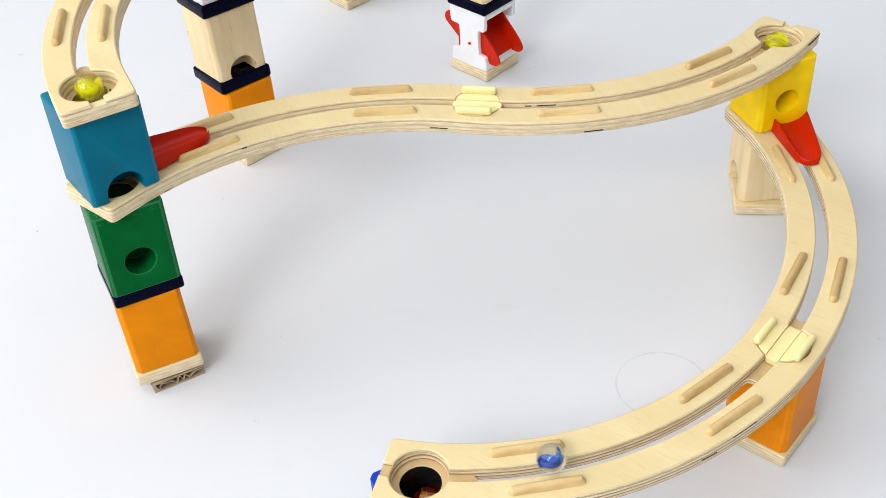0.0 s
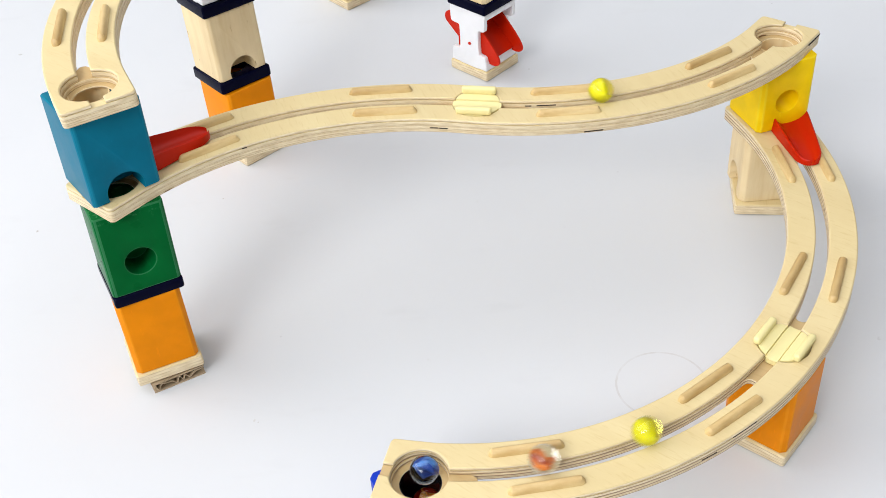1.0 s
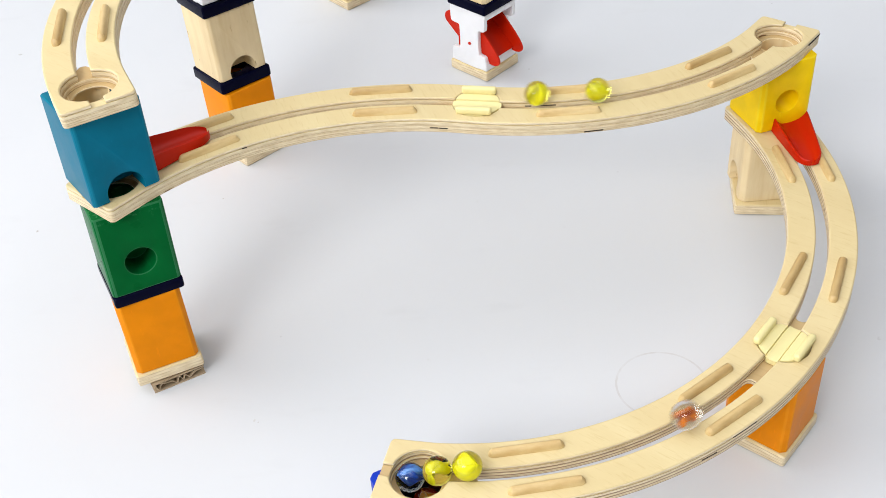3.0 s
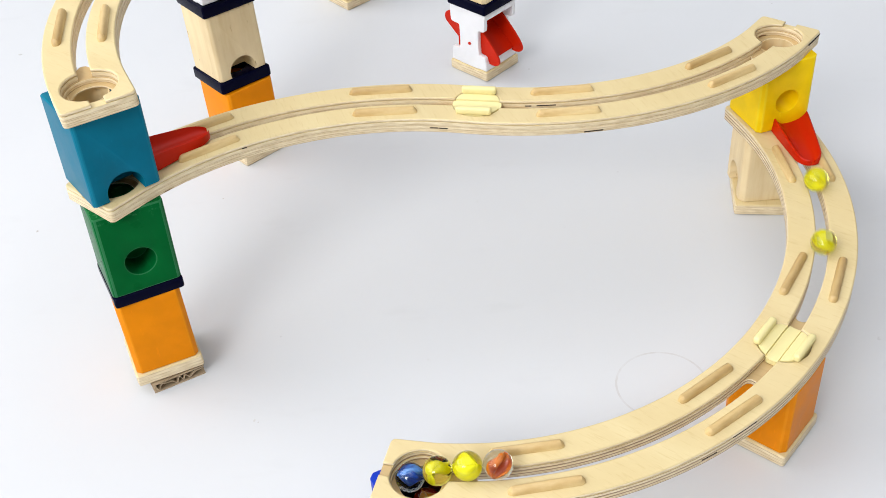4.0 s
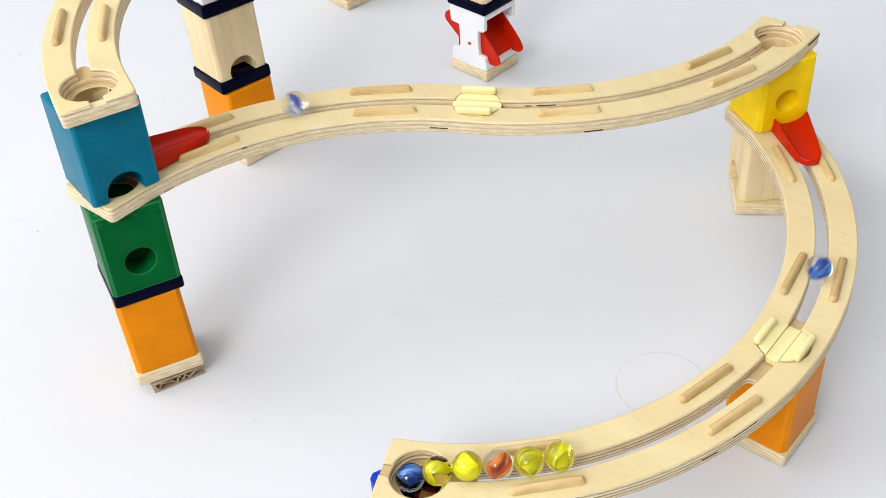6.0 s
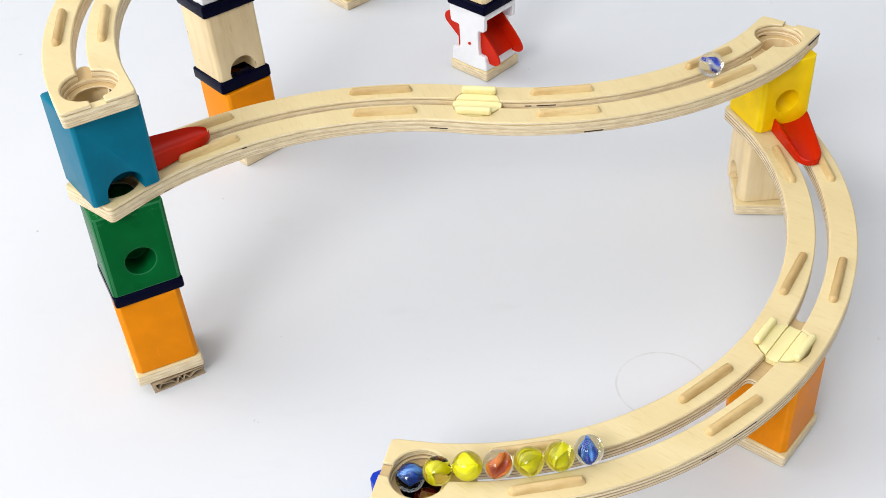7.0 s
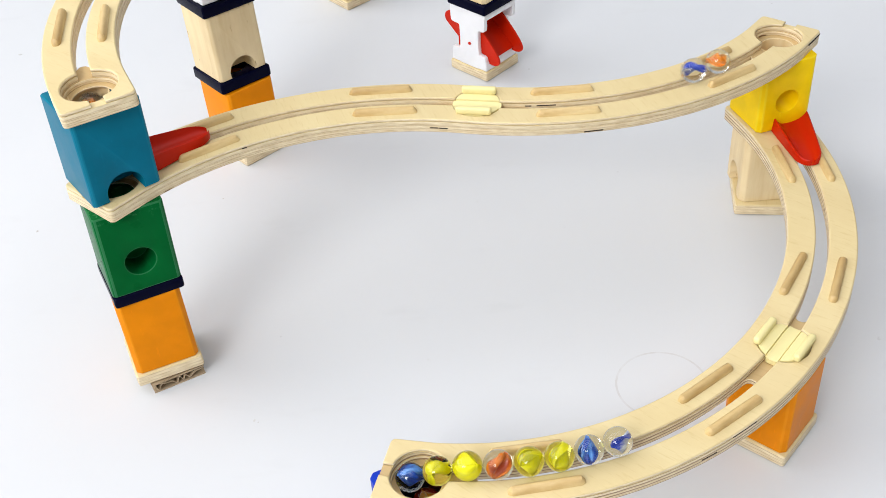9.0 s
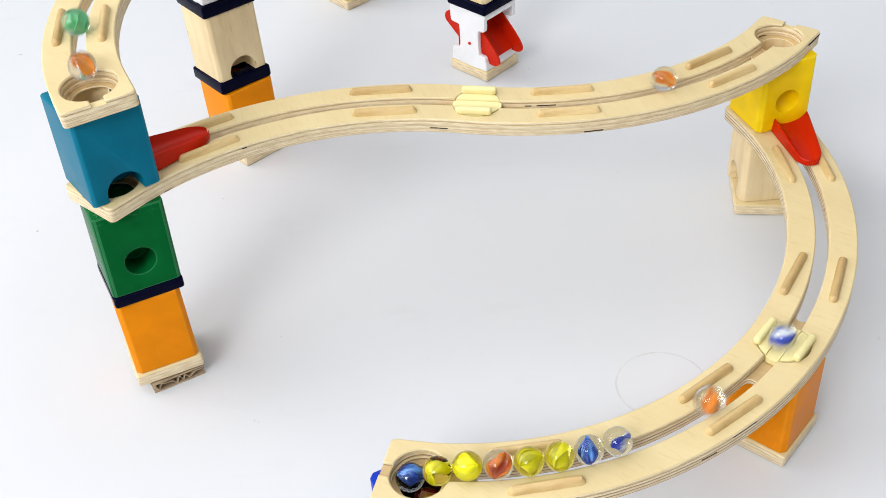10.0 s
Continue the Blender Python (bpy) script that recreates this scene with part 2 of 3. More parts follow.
CARD = wood("cardboard", (0.45, 0.34, 0.22), (0.34, 0.25, 0.15), 0.9, (1, 1, 1), 90, False)
DUST = wood("grey_dust", (0.60, 0.59, 0.58), (0.52, 0.51, 0.50), 0.9, (1, 1, 1), 300, False)
WORN_EDGE = {"green_lacquer": paint("rubbed_green_edge", (0.025, 0.17, 0.06), 0.4), "teal_lacquer": paint("rubbed_teal_edge", (0.004, 0.18, 0.275), 0.4),
             "orange_lacquer": paint("rubbed_orange_edge", (0.84, 0.28, 0.006), 0.4), "yellow_lacquer": paint("rubbed_yellow_edge", (0.96, 0.69, 0.02), 0.4)}
SHEET, WALL = sheet_material(), wall_material()
GLASS = {"clear": glass("clear_glass", (0.97, 0.99, 0.98)), "yellow": glass("yellow_glass", (0.985, 0.965, 0.22)),
         "green": glass("mint_glass", (0.62, 0.92, 0.72))}
VANES = {"blue": vane_paint("blue_vane", (0.006, 0.06, 0.42), (0.10, 0.32, 0.80)),
         "clear": vane_paint("blue_white_vane", (0.02, 0.06, 0.50), (0.75, 0.78, 0.80)),
         "amber": vane_paint("amber_vane", (0.92, 0.28, 0.004), (0.80, 0.33, 0.04)),
         "orange": vane_paint("orange_vane", (0.90, 0.24, 0.006), (0.42, 0.05, 0.003)),
         "yellow": vane_paint("yellow_vane", (0.97, 0.92, 0.01), (0.86, 0.83, 0.01)),
         "green": vane_paint("mint_vane", (0.30, 0.72, 0.42), (0.40, 0.80, 0.52))}


# ---- mesh helpers ----
def finish(mesh, mat, smooth=35):
    slots = [0] * len(mesh.polygons)
    mesh.polygons.foreach_get("material_index", slots)
    mesh.materials.clear()
    mesh.materials.append(mat)
    if mat.name in WORN_EDGE:
        mesh.materials.append(WORN_EDGE[mat.name])
        mesh.polygons.foreach_set("material_index", slots)
    mesh.polygons.foreach_set("use_smooth", [True] * len(mesh.polygons))
    mesh.set_sharp_from_angle(angle=radians(smooth))
    mesh.update()
    return mesh


def part(name, bm, mat, parent=None, label="", smooth=35):
    """Links a bmesh or a mesh as one object under a thing or a part."""
    if isinstance(bm, bpy.types.Mesh):
        mesh = bm
    else:
        mesh = bpy.data.meshes.new(name)
        bm.to_mesh(mesh)
        bm.free()
    ob = new(name, finish(mesh, mat, smooth))
    ob.parent = parent
    return tagged(ob, label)


def baked(ob):
    """The evaluated mesh of a helper object, which is then removed."""
    mesh = bpy.data.meshes.new_from_object(ob.evaluated_get(bpy.context.evaluated_depsgraph_get()))
    data = ob.data
    bpy.data.objects.remove(ob)
    (bpy.data.curves if isinstance(data, bpy.types.Curve) else bpy.data.meshes).remove(data)
    return mesh


def slab(loops, z0, z1, bevel):
    """A mesh of flat outlines (holes included) between two heights, its edges rounded."""
    cu = bpy.data.curves.new("slab", "CURVE")
    cu.dimensions, cu.fill_mode = "2D", "BOTH"
    for loop in loops:
        sp = cu.splines.new("POLY")
        sp.points.add(len(loop) - 1)
        sp.use_cyclic_u = True
        for p, (x, y) in zip(sp.points, loop):
            p.co = (x, y, 0, 1)
    cu.bevel_depth, cu.bevel_resolution, cu.offset = bevel, 1, -bevel
    cu.extrude = (z1 - z0) / 2 - bevel
    mesh = baked(new("slab", cu))
    mesh.transform(Matrix.Translation((0, 0, (z0 + z1) / 2)))
    return mesh


def box(bm, sx, sy, sz, m=Matrix(), bevel=0.0, segments=3):
    """A box standing on its local origin, with rounded edges."""
    made = bmesh.ops.create_cube(bm, size=1, matrix=m @ Matrix.Translation((0, 0, sz / 2)) @ Matrix.Diagonal((sx, sy, sz, 1)))
    if bevel:
        edges = list({e for v in made["verts"] for e in v.link_edges})
        bmesh.ops.bevel(bm, geom=edges, offset=bevel, segments=segments, profile=0.6, affect="EDGES", clamp_overlap=True)
    return bm


def bored(sx, sy, sz, bevel, cuts, chamfer=0.0):
    """A block with round bores, its upright edges chamfered and all its edges eased. cuts: (radius, length, pose), each a rod
    about its pose's z axis. Eased edges take the second material slot."""
    mesh = bpy.data.meshes.new("block")
    for _ in range(2):
        mesh.materials.append(None)
    bm = box(bmesh.new(), sx, sy, sz)
    if chamfer:
        upright = [e for e in bm.edges if abs(e.verts[0].co.z - e.verts[1].co.z) > sz / 2]
        bmesh.ops.bevel(bm, geom=upright, offset=chamfer, segments=1, affect="EDGES")
    bmesh.ops.bevel(bm, geom=list(bm.edges), offset=bevel, segments=3, profile=0.6, affect="EDGES", clamp_overlap=True, material=1)
    bm.to_mesh(mesh)
    bm.free()
    ob = new("block", mesh)
    rods = []
    for i, (r, length, m) in enumerate(cuts):
        bm = bmesh.new()
        bmesh.ops.create_cone(bm, cap_ends=True, segments=40, radius1=r, radius2=r, depth=length, matrix=m)
        rod = bpy.data.meshes.new("rod")
        bm.to_mesh(rod)
        bm.free()
        cutter = new("rod", rod)
        rods.append(cutter)
        mod = ob.modifiers.new("bore", "BOOLEAN")
        mod.operation, mod.object, mod.solver = "DIFFERENCE", cutter, "EXACT"
    if cuts:
        mod = ob.modifiers.new("rim", "BEVEL")
        mod.width, mod.segments, mod.limit_method, mod.angle_limit, mod.material = 0.0005, 2, "ANGLE", radians(50), 1
    mesh = baked(ob)
    for rod in rods:
        data = rod.data
        bpy.data.objects.remove(rod)
        bpy.data.meshes.remove(data)
    return mesh


def standing(x, y, lean=(0.0, 0.0)):
    """The frame of a tower, which may lean a little: slopes towards x and y."""
    return Matrix.Translation((x, y, 0)) @ Euler((-math.atan(lean[1]), math.atan(lean[0]), 0)).to_matrix().to_4x4()


def level(tower, z, yaw):
    return tower @ pose(0, 0, z, 0, 0, math.degrees(yaw))


# ---- the room ----
def room():
    bm = bmesh.new()
    bmesh.ops.create_grid(bm, x_segments=8, y_segments=8, size=1, matrix=Matrix.Translation((0.1, 0.6, 0)) @ Matrix.Diagonal((2.1, 2.0, 1, 1)))
    tagged(part("tabletop_floor", bm, SHEET), "smooth satin white surface with faint smudges and a pencilled ring", "floor", kind="structure")
    holes = {"wall_west": ("x", -2.05, (-0.85, 1.95), (0.6, 2.15)), "wall_south": ("y", -1.45, (-1.82, -0.66), (1.22, 2.24))}
    spans = {"x": (-1.4, 2.6), "y": (-2.0, 2.2)}
    for name, (axis, at, (a, b), (lo, hi)) in holes.items():
        bm, (s, e) = bmesh.new(), spans[axis]
        for u0, u1, z0, z1 in ((s, a, 0, 2.6), (b, e, 0, 2.6), (a, b, 0, lo), (a, b, hi, 2.6)):
            c, d = (u0 + u1) / 2, u1 - u0
            if axis == "x":
                box(bm, 0.1, d, z1 - z0, Matrix.Translation((at, c, z0)))
            else:
                box(bm, d, 0.1, z1 - z0, Matrix.Translation((c, at, z0)))
        tagged(part(name, bm, WALL), "plain pale grey painted wall with a window opening", "wall", kind="structure")
    bm = box(bmesh.new(), 0.1, 4.0, 2.6, Matrix.Translation((2.25, 0.6, 0)))
    tagged(part("wall_east", bm, WALL), "plain pale grey painted wall", "wall", kind="structure")
    bm = box(bmesh.new(), 4.4, 0.1, 2.6, Matrix.Translation((0.1, 2.65, 0)))
    tagged(part("wall_north", bm, WALL), "plain pale grey painted wall", "wall", kind="structure")
    # The ceiling is unseen; its opening lets the added overhead fill through.
    bm = bmesh.new()
    for x0, x1, y0, y1 in ((-2.1, -1.97, -1.5, 2.7), (1.27, 2.3, -1.5, 2.7), (-1.97, 1.27, -1.5, -1.22), (-1.97, 1.27, 2.42, 2.7)):
        box(bm, x1 - x0, y1 - y0, 0.1, Matrix.Translation(((x0 + x1) / 2, (y0 + y1) / 2, 2.605)))
    tagged(part("ceiling", bm, WALL), "unseen plain ceiling with a square opening for the overhead fill", "ceiling", kind="structure")


room()


def specks():
    """Crumbs of dust on the white surface."""
    bm = bmesh.new()
    for x, y, r in ((-0.1666, 0.7148, 0.0009), (-0.1244, 0.4821, 0.0012), (-0.1219, 0.4804, 0.0007), (-0.3057, 0.6915, 0.0015), (0.0287, 0.6862, 0.0007), (-0.0150, 0.5231, 0.0006), (-0.3838, 0.9681, 0.0022)):
        made = bmesh.ops.create_icosphere(bm, subdivisions=1, radius=r, matrix=Matrix.Translation((x, y, 0.0001)) @ pose(0, 0, 0, 0, 0, x * 900) @ Matrix.Diagonal((1, 0.6, 0.25, 1)))
    tagged(part("dust_specks", bm, DUST), "tiny grey dust specks lying on the white surface", "dust", kind="stuff")


specks()


# ---- rails ----
def arc(cx, cy, r, a0, a1, n):
    return [(cx + r * math.cos(a0 + (a1 - a0) * i / n), cy + r * math.sin(a0 + (a1 - a0) * i / n)) for i in range(n + 1)]


def softened(loop, times=2):
    """An outline with its corners cut round."""
    for _ in range(times):
        loop = [((a[0] * k + b[0] * (1 - k)), (a[1] * k + b[1] * (1 - k))) for a, b in zip(loop, loop[1:] + loop[:1]) for k in (0.75, 0.25)]
    return loop


def rail_loops(total, start, joint):
    """The outlines of a rail in its own (along, aside) plane: outer edge, left top half, slot with holes and round recess, the round
    holes and long openings of the lower plies."""
    e, w, sl, h, low, rc, mid = 0.0208, RAIL_W / 2, SLOT, HOLE, 0.0112, 0.0149, total / 2 + joint
    n = 88
    steps = [total * i / n for i in range(1, n)]
    left = arc(-start + 0.003, w - 0.003, 0.003, math.pi, math.pi / 2, 5) + [(s, w) for s in steps] + arc(total + e - 0.003, w - 0.003, 0.003, math.pi / 2, 0, 5)
    flip = lambda loop: [(s, -o) for s, o in reversed(loop)]
    a0, b0 = math.asin(sl / h), math.asin(sl / rc)
    clear = math.sqrt(h * h - sl * sl) + 0.002
    reach = math.sqrt(rc * rc - sl * sl) + 0.002
    late = [(s, sl) for s in reversed(steps) if mid + reach < s < total - clear]
    early = [(s, sl) for s in reversed(steps) if clear < s < mid - reach]
    inner = late + arc(mid, 0, rc, b0, math.pi - b0, 20) + early
    half = left + [(total + e, sl)] + arc(total, 0, h, a0, math.pi - a0, 20) + inner + arc(0, 0, h, a0, math.pi - a0, 20) + [(-start, sl)]
    slot = arc(total, 0, h, -math.pi + a0, math.pi - a0, 40) + inner + arc(0, 0, h, a0, math.tau - a0, 40) + flip(inner)

    def long_hole(stop, first=0.027):
        run = [(s, sl) for s in steps if first + 0.004 < s < stop - 0.002]
        tip = [(stop - 0.0012, sl), (stop + 0.0012, sl * 0.8), (stop + 0.0026, sl * 0.35), (stop + 0.0026, -sl * 0.35), (stop + 0.0012, -sl * 0.8), (stop - 0.0012, -sl)]
        butt = [(first, -sl), (first + 0.0025, -sl * 0.5), (first + 0.003, 0), (first + 0.0025, sl * 0.5), (first, sl)]
        return butt + run + tip + [(s, -o) for s, o in reversed(run)]

    ring = lambda at, r: arc(at, 0, r, 0, math.tau * 35 / 36, 35)
    return (left + flip(left), half, flip(half), slot, ring(0, low), ring(total, low), ring(0, h - 0.0006), ring(total, h - 0.0006),
            long_hole(mid - 0.028), [(total - s, o) for s, o in long_hole(total - mid - 0.033)])


# how far each joint lies past the middle of its run
JOINT = {RUN_1: 0.0042, RUN_2: 0.0028, RUN_3: 0.0}


def rail(run, label, strips, start=0.0208, voids=(), ply=None, shaded=None):
    """One bent rail: lower plies, core ply, and the two running edges beside the slot, with its guide strips."""
    total = run_length(run)
    ox, oy, _ = run_point(run, 0)
    jx, jy, _ = run_point(run, total)
    turn = math.atan2(jy - oy, jx - ox)
    tilt = math.atan2(run[3] - run[2], math.hypot(jx - ox, jy - oy))
    place = Matrix.Translation((ox, oy, run[2] - RAIL_T)) @ Matrix.Rotation(turn, 4, "Z") @ Matrix.Rotation(-tilt, 4, "Y")
    c, s_ = math.cos(-turn), math.sin(-turn)

    def local(s, o):
        x, y, _ = run_point(run, s, o)
        x, y = x - ox, y - oy
        return c * x - s_ * y, s_ * x + c * y

    outer, half_l, half_r, slot, bore_0, bore_1, wide_0, wide_1, *openings = [[local(*p) for p in loop] for loop in rail_loops(total, start, JOINT[run])]
    ob = tagged(part("track_rail", slab([outer, bore_0, bore_1, *openings], 0, 0.0013, 0.0003), shaded or SHADED_PLY, None, smooth=50), label, "marble rail", "marble run rails")
    ob.matrix_world = place
    part("lower_ply", slab([outer, wide_0, wide_1, *openings], 0.0013, 0.0042, 0.0003), shaded or SHADED_PLY, ob, smooth=50)
    part("core_ply", slab([outer, slot], 0.0042, 0.0073, 0.00025), ply or PLY, ob, smooth=50)
    for half in (half_l, half_r):
        part("running_edge", slab([half], 0.0073, RAIL_T, 0.0009), ply or PLY, ob, smooth=50)
    if ply:
        notch = [local(total + a, o) for a, o in ((0.0157, -0.0037), (0.0207, -0.0037), (0.0207, 0.0037), (0.0157, 0.0037))]
        # Its brown holds the notch's shade too.
        part("notch_floor", slab([notch], 0.0070, 0.0077, 0.0001), SHADED_SOILED_PLY, ob, "floor of the end notch, browned to stand in for shade")
    for at, off, *skew in strips:
        (x0, y0), (x1, y1) = local(at - 0.019, off), local(at + 0.019, off)
        st = part("guide_strip", strip_mesh.copy(), STRIP, ob, "rounded beech guide strip")
        st.matrix_basis = Matrix.Translation(((x0 + x1) / 2, (y0 + y1) / 2, RAIL_T - 0.0003)) @ Matrix.Rotation(math.atan2(y1 - y0, x1 - x0) + sum(skew), 4, "Z")
    for at, long, off, down in voids:
        (x0, y0), (x1, y1) = local(at - long / 2, off), local(at + long / 2, off)
        bm = box(bmesh.new(), long, 0.0005, 0.0007, Matrix.Translation((0, 0, -0.00035)), 0.0001, 1)
        gap = part("ply_void", bm, VOID, ob, "dark gap in a ply")
        gap.matrix_basis = Matrix.Translation(((x0 + x1) / 2, (y0 + y1) / 2, RAIL_T - down)) @ Matrix.Rotation(math.atan2(y1 - y0, x1 - x0), 4, "Z")
    return ob


def make_strip():
    """A half-round strip with whittled ends, 40 mm long."""
    bm = bmesh.new()
    rings = []
    for x, k in ((-0.0200, 0.12), (-0.0192, 0.55), (-0.0178, 0.97), (-0.015, 1), (0, 1.03), (0.015, 1), (0.0178, 0.97), (0.0192, 0.55), (0.0200, 0.12)):
        ring = []
        for i in range(9):
            a = math.pi * i / 8
            ring.append(bm.verts.new((x, 0.0027 * (0.45 + 0.55 * k) * math.cos(a), 0.0040 * k * math.sin(a) ** 0.7)))
        rings.append(ring)
    for r, q in zip(rings, rings[1:]):
        for i in range(8):
            bm.faces.new((r[i], q[i], q[i + 1], r[i + 1]))
        bm.faces.new((r[8], q[8], q[0], r[0]))
    bm.faces.new(rings[0])
    bm.faces.new(list(reversed(rings[-1])))
    bmesh.ops.recalc_face_normals(bm, faces=bm.faces)
    mesh = bpy.data.meshes.new("guide_strip")
    bm.to_mesh(mesh)
    bm.free()
    return mesh


strip_mesh = make_strip()
OFF = 0.0126
rail(RUN_1, "long pale birch plywood S-curved rail with guide strips", [(a, OFF) for a in (0.068, 0.176, 0.291, 0.403)] + [(a, -OFF) for a in (0.060, 0.178, 0.291, 0.399)], 0.0185,
     ((0.081, 0.0030, -0.0208, 0.0020), (0.211, 0.0050, -0.0208, 0.0065), (0.2175, 0.0055, -0.0208, 0.0066), (0.304, 0.0120, -0.0208, 0.0086), (0.474, 0.0190, -0.0208, 0.0018), (0.474, 0.0170, -0.0208, 0.0023),
      (0.2795, 0.0120, 0.0039, 0.0035), (0.268, 0.0040, 0.0039, 0.0036), (0.200, 0.0090, 0.0039, 0.0060)))
rail(RUN_2, "pale birch plywood half-circle rail ending on the blue block", [(a, OFF) for a in (0.063, 0.173, 0.295, 0.399)] + [(a, -OFF) for a in (0.060, 0.290, 0.405)] + [(0.176, -OFF, -0.13)],
     voids=((0.296, 0.0170, 0.0208, 0.0018), (0.318, 0.0100, 0.0208, 0.0060), (0.125, 0.0120, -0.0039, 0.0040)), ply=SOILED_PLY, shaded=SHADED_SOILED_PLY)
rail(RUN_3, "pale birch plywood curved rail on top of the teal block", [(0.0672, 0.0126), (0.0645, -0.0132)])


def connector(run):
    """The cream link in a joint: a round plate with a shallow trough between two rounded lips."""
    s = run_length(run) / 2 + JOINT[run]
    x, y, th = run_point(run, s)
    bm = bmesh.new()
    cols = 105
    grid = []

    def top(v):
        """A shallow trough, a crease on either side of it and a shelf that rises to the lips."""
        v = abs(v)
        if v < 0.0036:
            return 0.0037 + 0.0008 * (v / 0.0036) ** 2
        if v < 0.0042:
            return 0.0036
        return 0.0051 + 0.0006 * min(1, (v - 0.0042) / 0.0040)

    for i in range(cols):
        v = -0.0138 + 0.0276 * i / (cols - 1)
        reach = math.sqrt(max(0.0145 ** 2 - v * v, 1e-8))
        if abs(v) < 0.0038:
            reach = 0.0153 - 0.0010 * (abs(v) / 0.0038) ** 6
        rows = []
        for j in range(9):
            u = reach * (-1 + 2 * j / 8)
            rows.append(bm.verts.new((u, v, top(v) - (0.0004 if j in (0, 8) else 0))))
        grid.append(rows)
    low = [[bm.verts.new((r[j].co.x, r[j].co.y, 0.0003)) for j in (0, 8)] for r in grid]
    for i in range(cols - 1):
        for j in range(8):
            bm.faces.new((grid[i][j], grid[i][j + 1], grid[i + 1][j + 1], grid[i + 1][j]))
        bm.faces.new((low[i][0], grid[i][0], grid[i + 1][0], low[i + 1][0]))
        bm.faces.new((grid[i][8], low[i][1], low[i + 1][1], grid[i + 1][8]))
        bm.faces.new((low[i][1], low[i][0], low[i + 1][0], low[i + 1][1]))
    for i in (0, cols - 1):
        bm.faces.new((*grid[i], low[i][1], low[i][0]))
    bmesh.ops.recalc_face_normals(bm, faces=bm.faces)
    ob = tagged(part("rail_connector", bm, CREAM, smooth=25), "cream plastic connector plate joining two wooden rails", "connector", "rail connectors")
    ob.matrix_world = Matrix.Translation((x, y, run_top(run, s) - RAIL_T + 0.0042)) @ Matrix.Rotation(th, 4, "Z")
    for side in (-1, 1):
        bm = box(bmesh.new(), 0.0222, 0.0044, 0.0050, Matrix.Translation((0, side * 0.0118, 0.0050)), 0.0021, 4)
        part("lip", bm, CREAM, ob)
    return ob


connector(RUN_1)
connector(RUN_2)


# ---- towers ----
BASE_T, RING_T, BLOCK = 0.009, 0.0097, 0.040


def base_plate(tower, z, yaw, label, mat=None):
    mesh = bored(0.0428, 0.0428, BASE_T, 0.0022, ())
    ob = tagged(part("base_plate", mesh, mat or PLY), label, "base plate", "base plates")
    ob.matrix_world = level(tower, z, yaw)
    return ob


def spacer(tower, z, yaw, wide=0.0430, thick=RING_T):
    mesh = bored(wide, wide, thick, 0.0022, ((0.0125, 0.03, pose(0, 0, 0.005)),))
    ob = tagged(part("spacer_ring", mesh, NAVY), "navy blue lacquered square spacer between two blocks", "spacer", "spacer rings")
    ob.matrix_world = level(tower, z, yaw)
    return ob


def block(name, tower, z, yaw, high, mat, cuts, label, chamfer=0.0028, wide=BLOCK):
    ob = tagged(part(name, bored(wide, wide, high, 0.0009, cuts, chamfer), mat), label, "block", "marble run blocks")
    ob.matrix_world = level(tower, z, yaw)
    return ob


def sleeve(ob, top, deep, mat=None):
    """The wall of a block's bore as a thin lining: unpainted wood, or a mat that can hold painted shade."""
    bm = bmesh.new()
    rings = [[bm.verts.new((r * math.cos(math.tau * i / 40), r * math.sin(math.tau * i / 40), z)) for i in range(40)]
             for r, z in ((0.01125, top - deep), (0.01125, top), (0.01075, top), (0.01075, top - deep))]
    for a, b in zip(rings, rings[1:] + rings[:1]):
        for i in range(40):
            bm.faces.new((a[i], a[(i + 1) % 40], b[(i + 1) % 40], b[i]))
    bmesh.ops.recalc_face_normals(bm, faces=bm.faces)
    return part("bore_lining", bm, mat or PINE, ob, "bare wooden or shade-darkened wall of the bore")


FRONT, SIDE, UP = lambda z, d=0.0, x=0.0: pose(x, d, z, 90), lambda z, d=0.0: pose(d, 0, z, 0, 90), lambda z: pose(0, 0, z)

# the tall tower on its cardboard shim
TOWER_A = standing(-0.1872, 0.5377, (0.0069, 0.0366))
FOOT_A = standing(-0.1853, 0.5374, (-0.028, 0.03))
H_A = 0.0553


def cardboard():
    bm = bmesh.new()
    for z, t in ((0.0, 0.0010), (0.0065, 0.0010)):
        box(bm, 0.034, 0.040, t, Matrix.Translation((0, 0, z)))
    box(bm, 0.033, 0.016, 0.0056, Matrix.Translation((0, 0.011, 0.00095)))
    ob = tagged(part("cardboard_shim", bm, CARD), "folded corrugated cardboard shim under the tall tower", "cardboard")
    bm, n, pts = bmesh.new(), 90, []
    for i in range(n + 1):
        f = i / n
        x = -0.0168 + 0.0336 * f
        wave = math.sin(f * 30 + 2.4 * math.sin(f * 11)) * (0.75 + 0.25 * math.sin(f * 17))
        h = 0.0038 + 0.0024 * wave
        pts.append([bm.verts.new((x, y, h + t)) for y, t in ((-0.0199, 0.0004), (0.002, 0.0004), (0.002, -0.0004), (-0.0199, -0.0004))])
    for p, q in zip(pts, pts[1:]):
        for k in range(4):
            bm.faces.new((p[k], p[(k + 1) % 4], q[(k + 1) % 4], q[k]))
    bmesh.ops.recalc_face_normals(bm, faces=bm.faces)
    part("corrugation", bm, CARD, ob)
    ob.matrix_world = pose(-0.1835, 0.5372, 0, 0, 0, math.degrees(0.455))


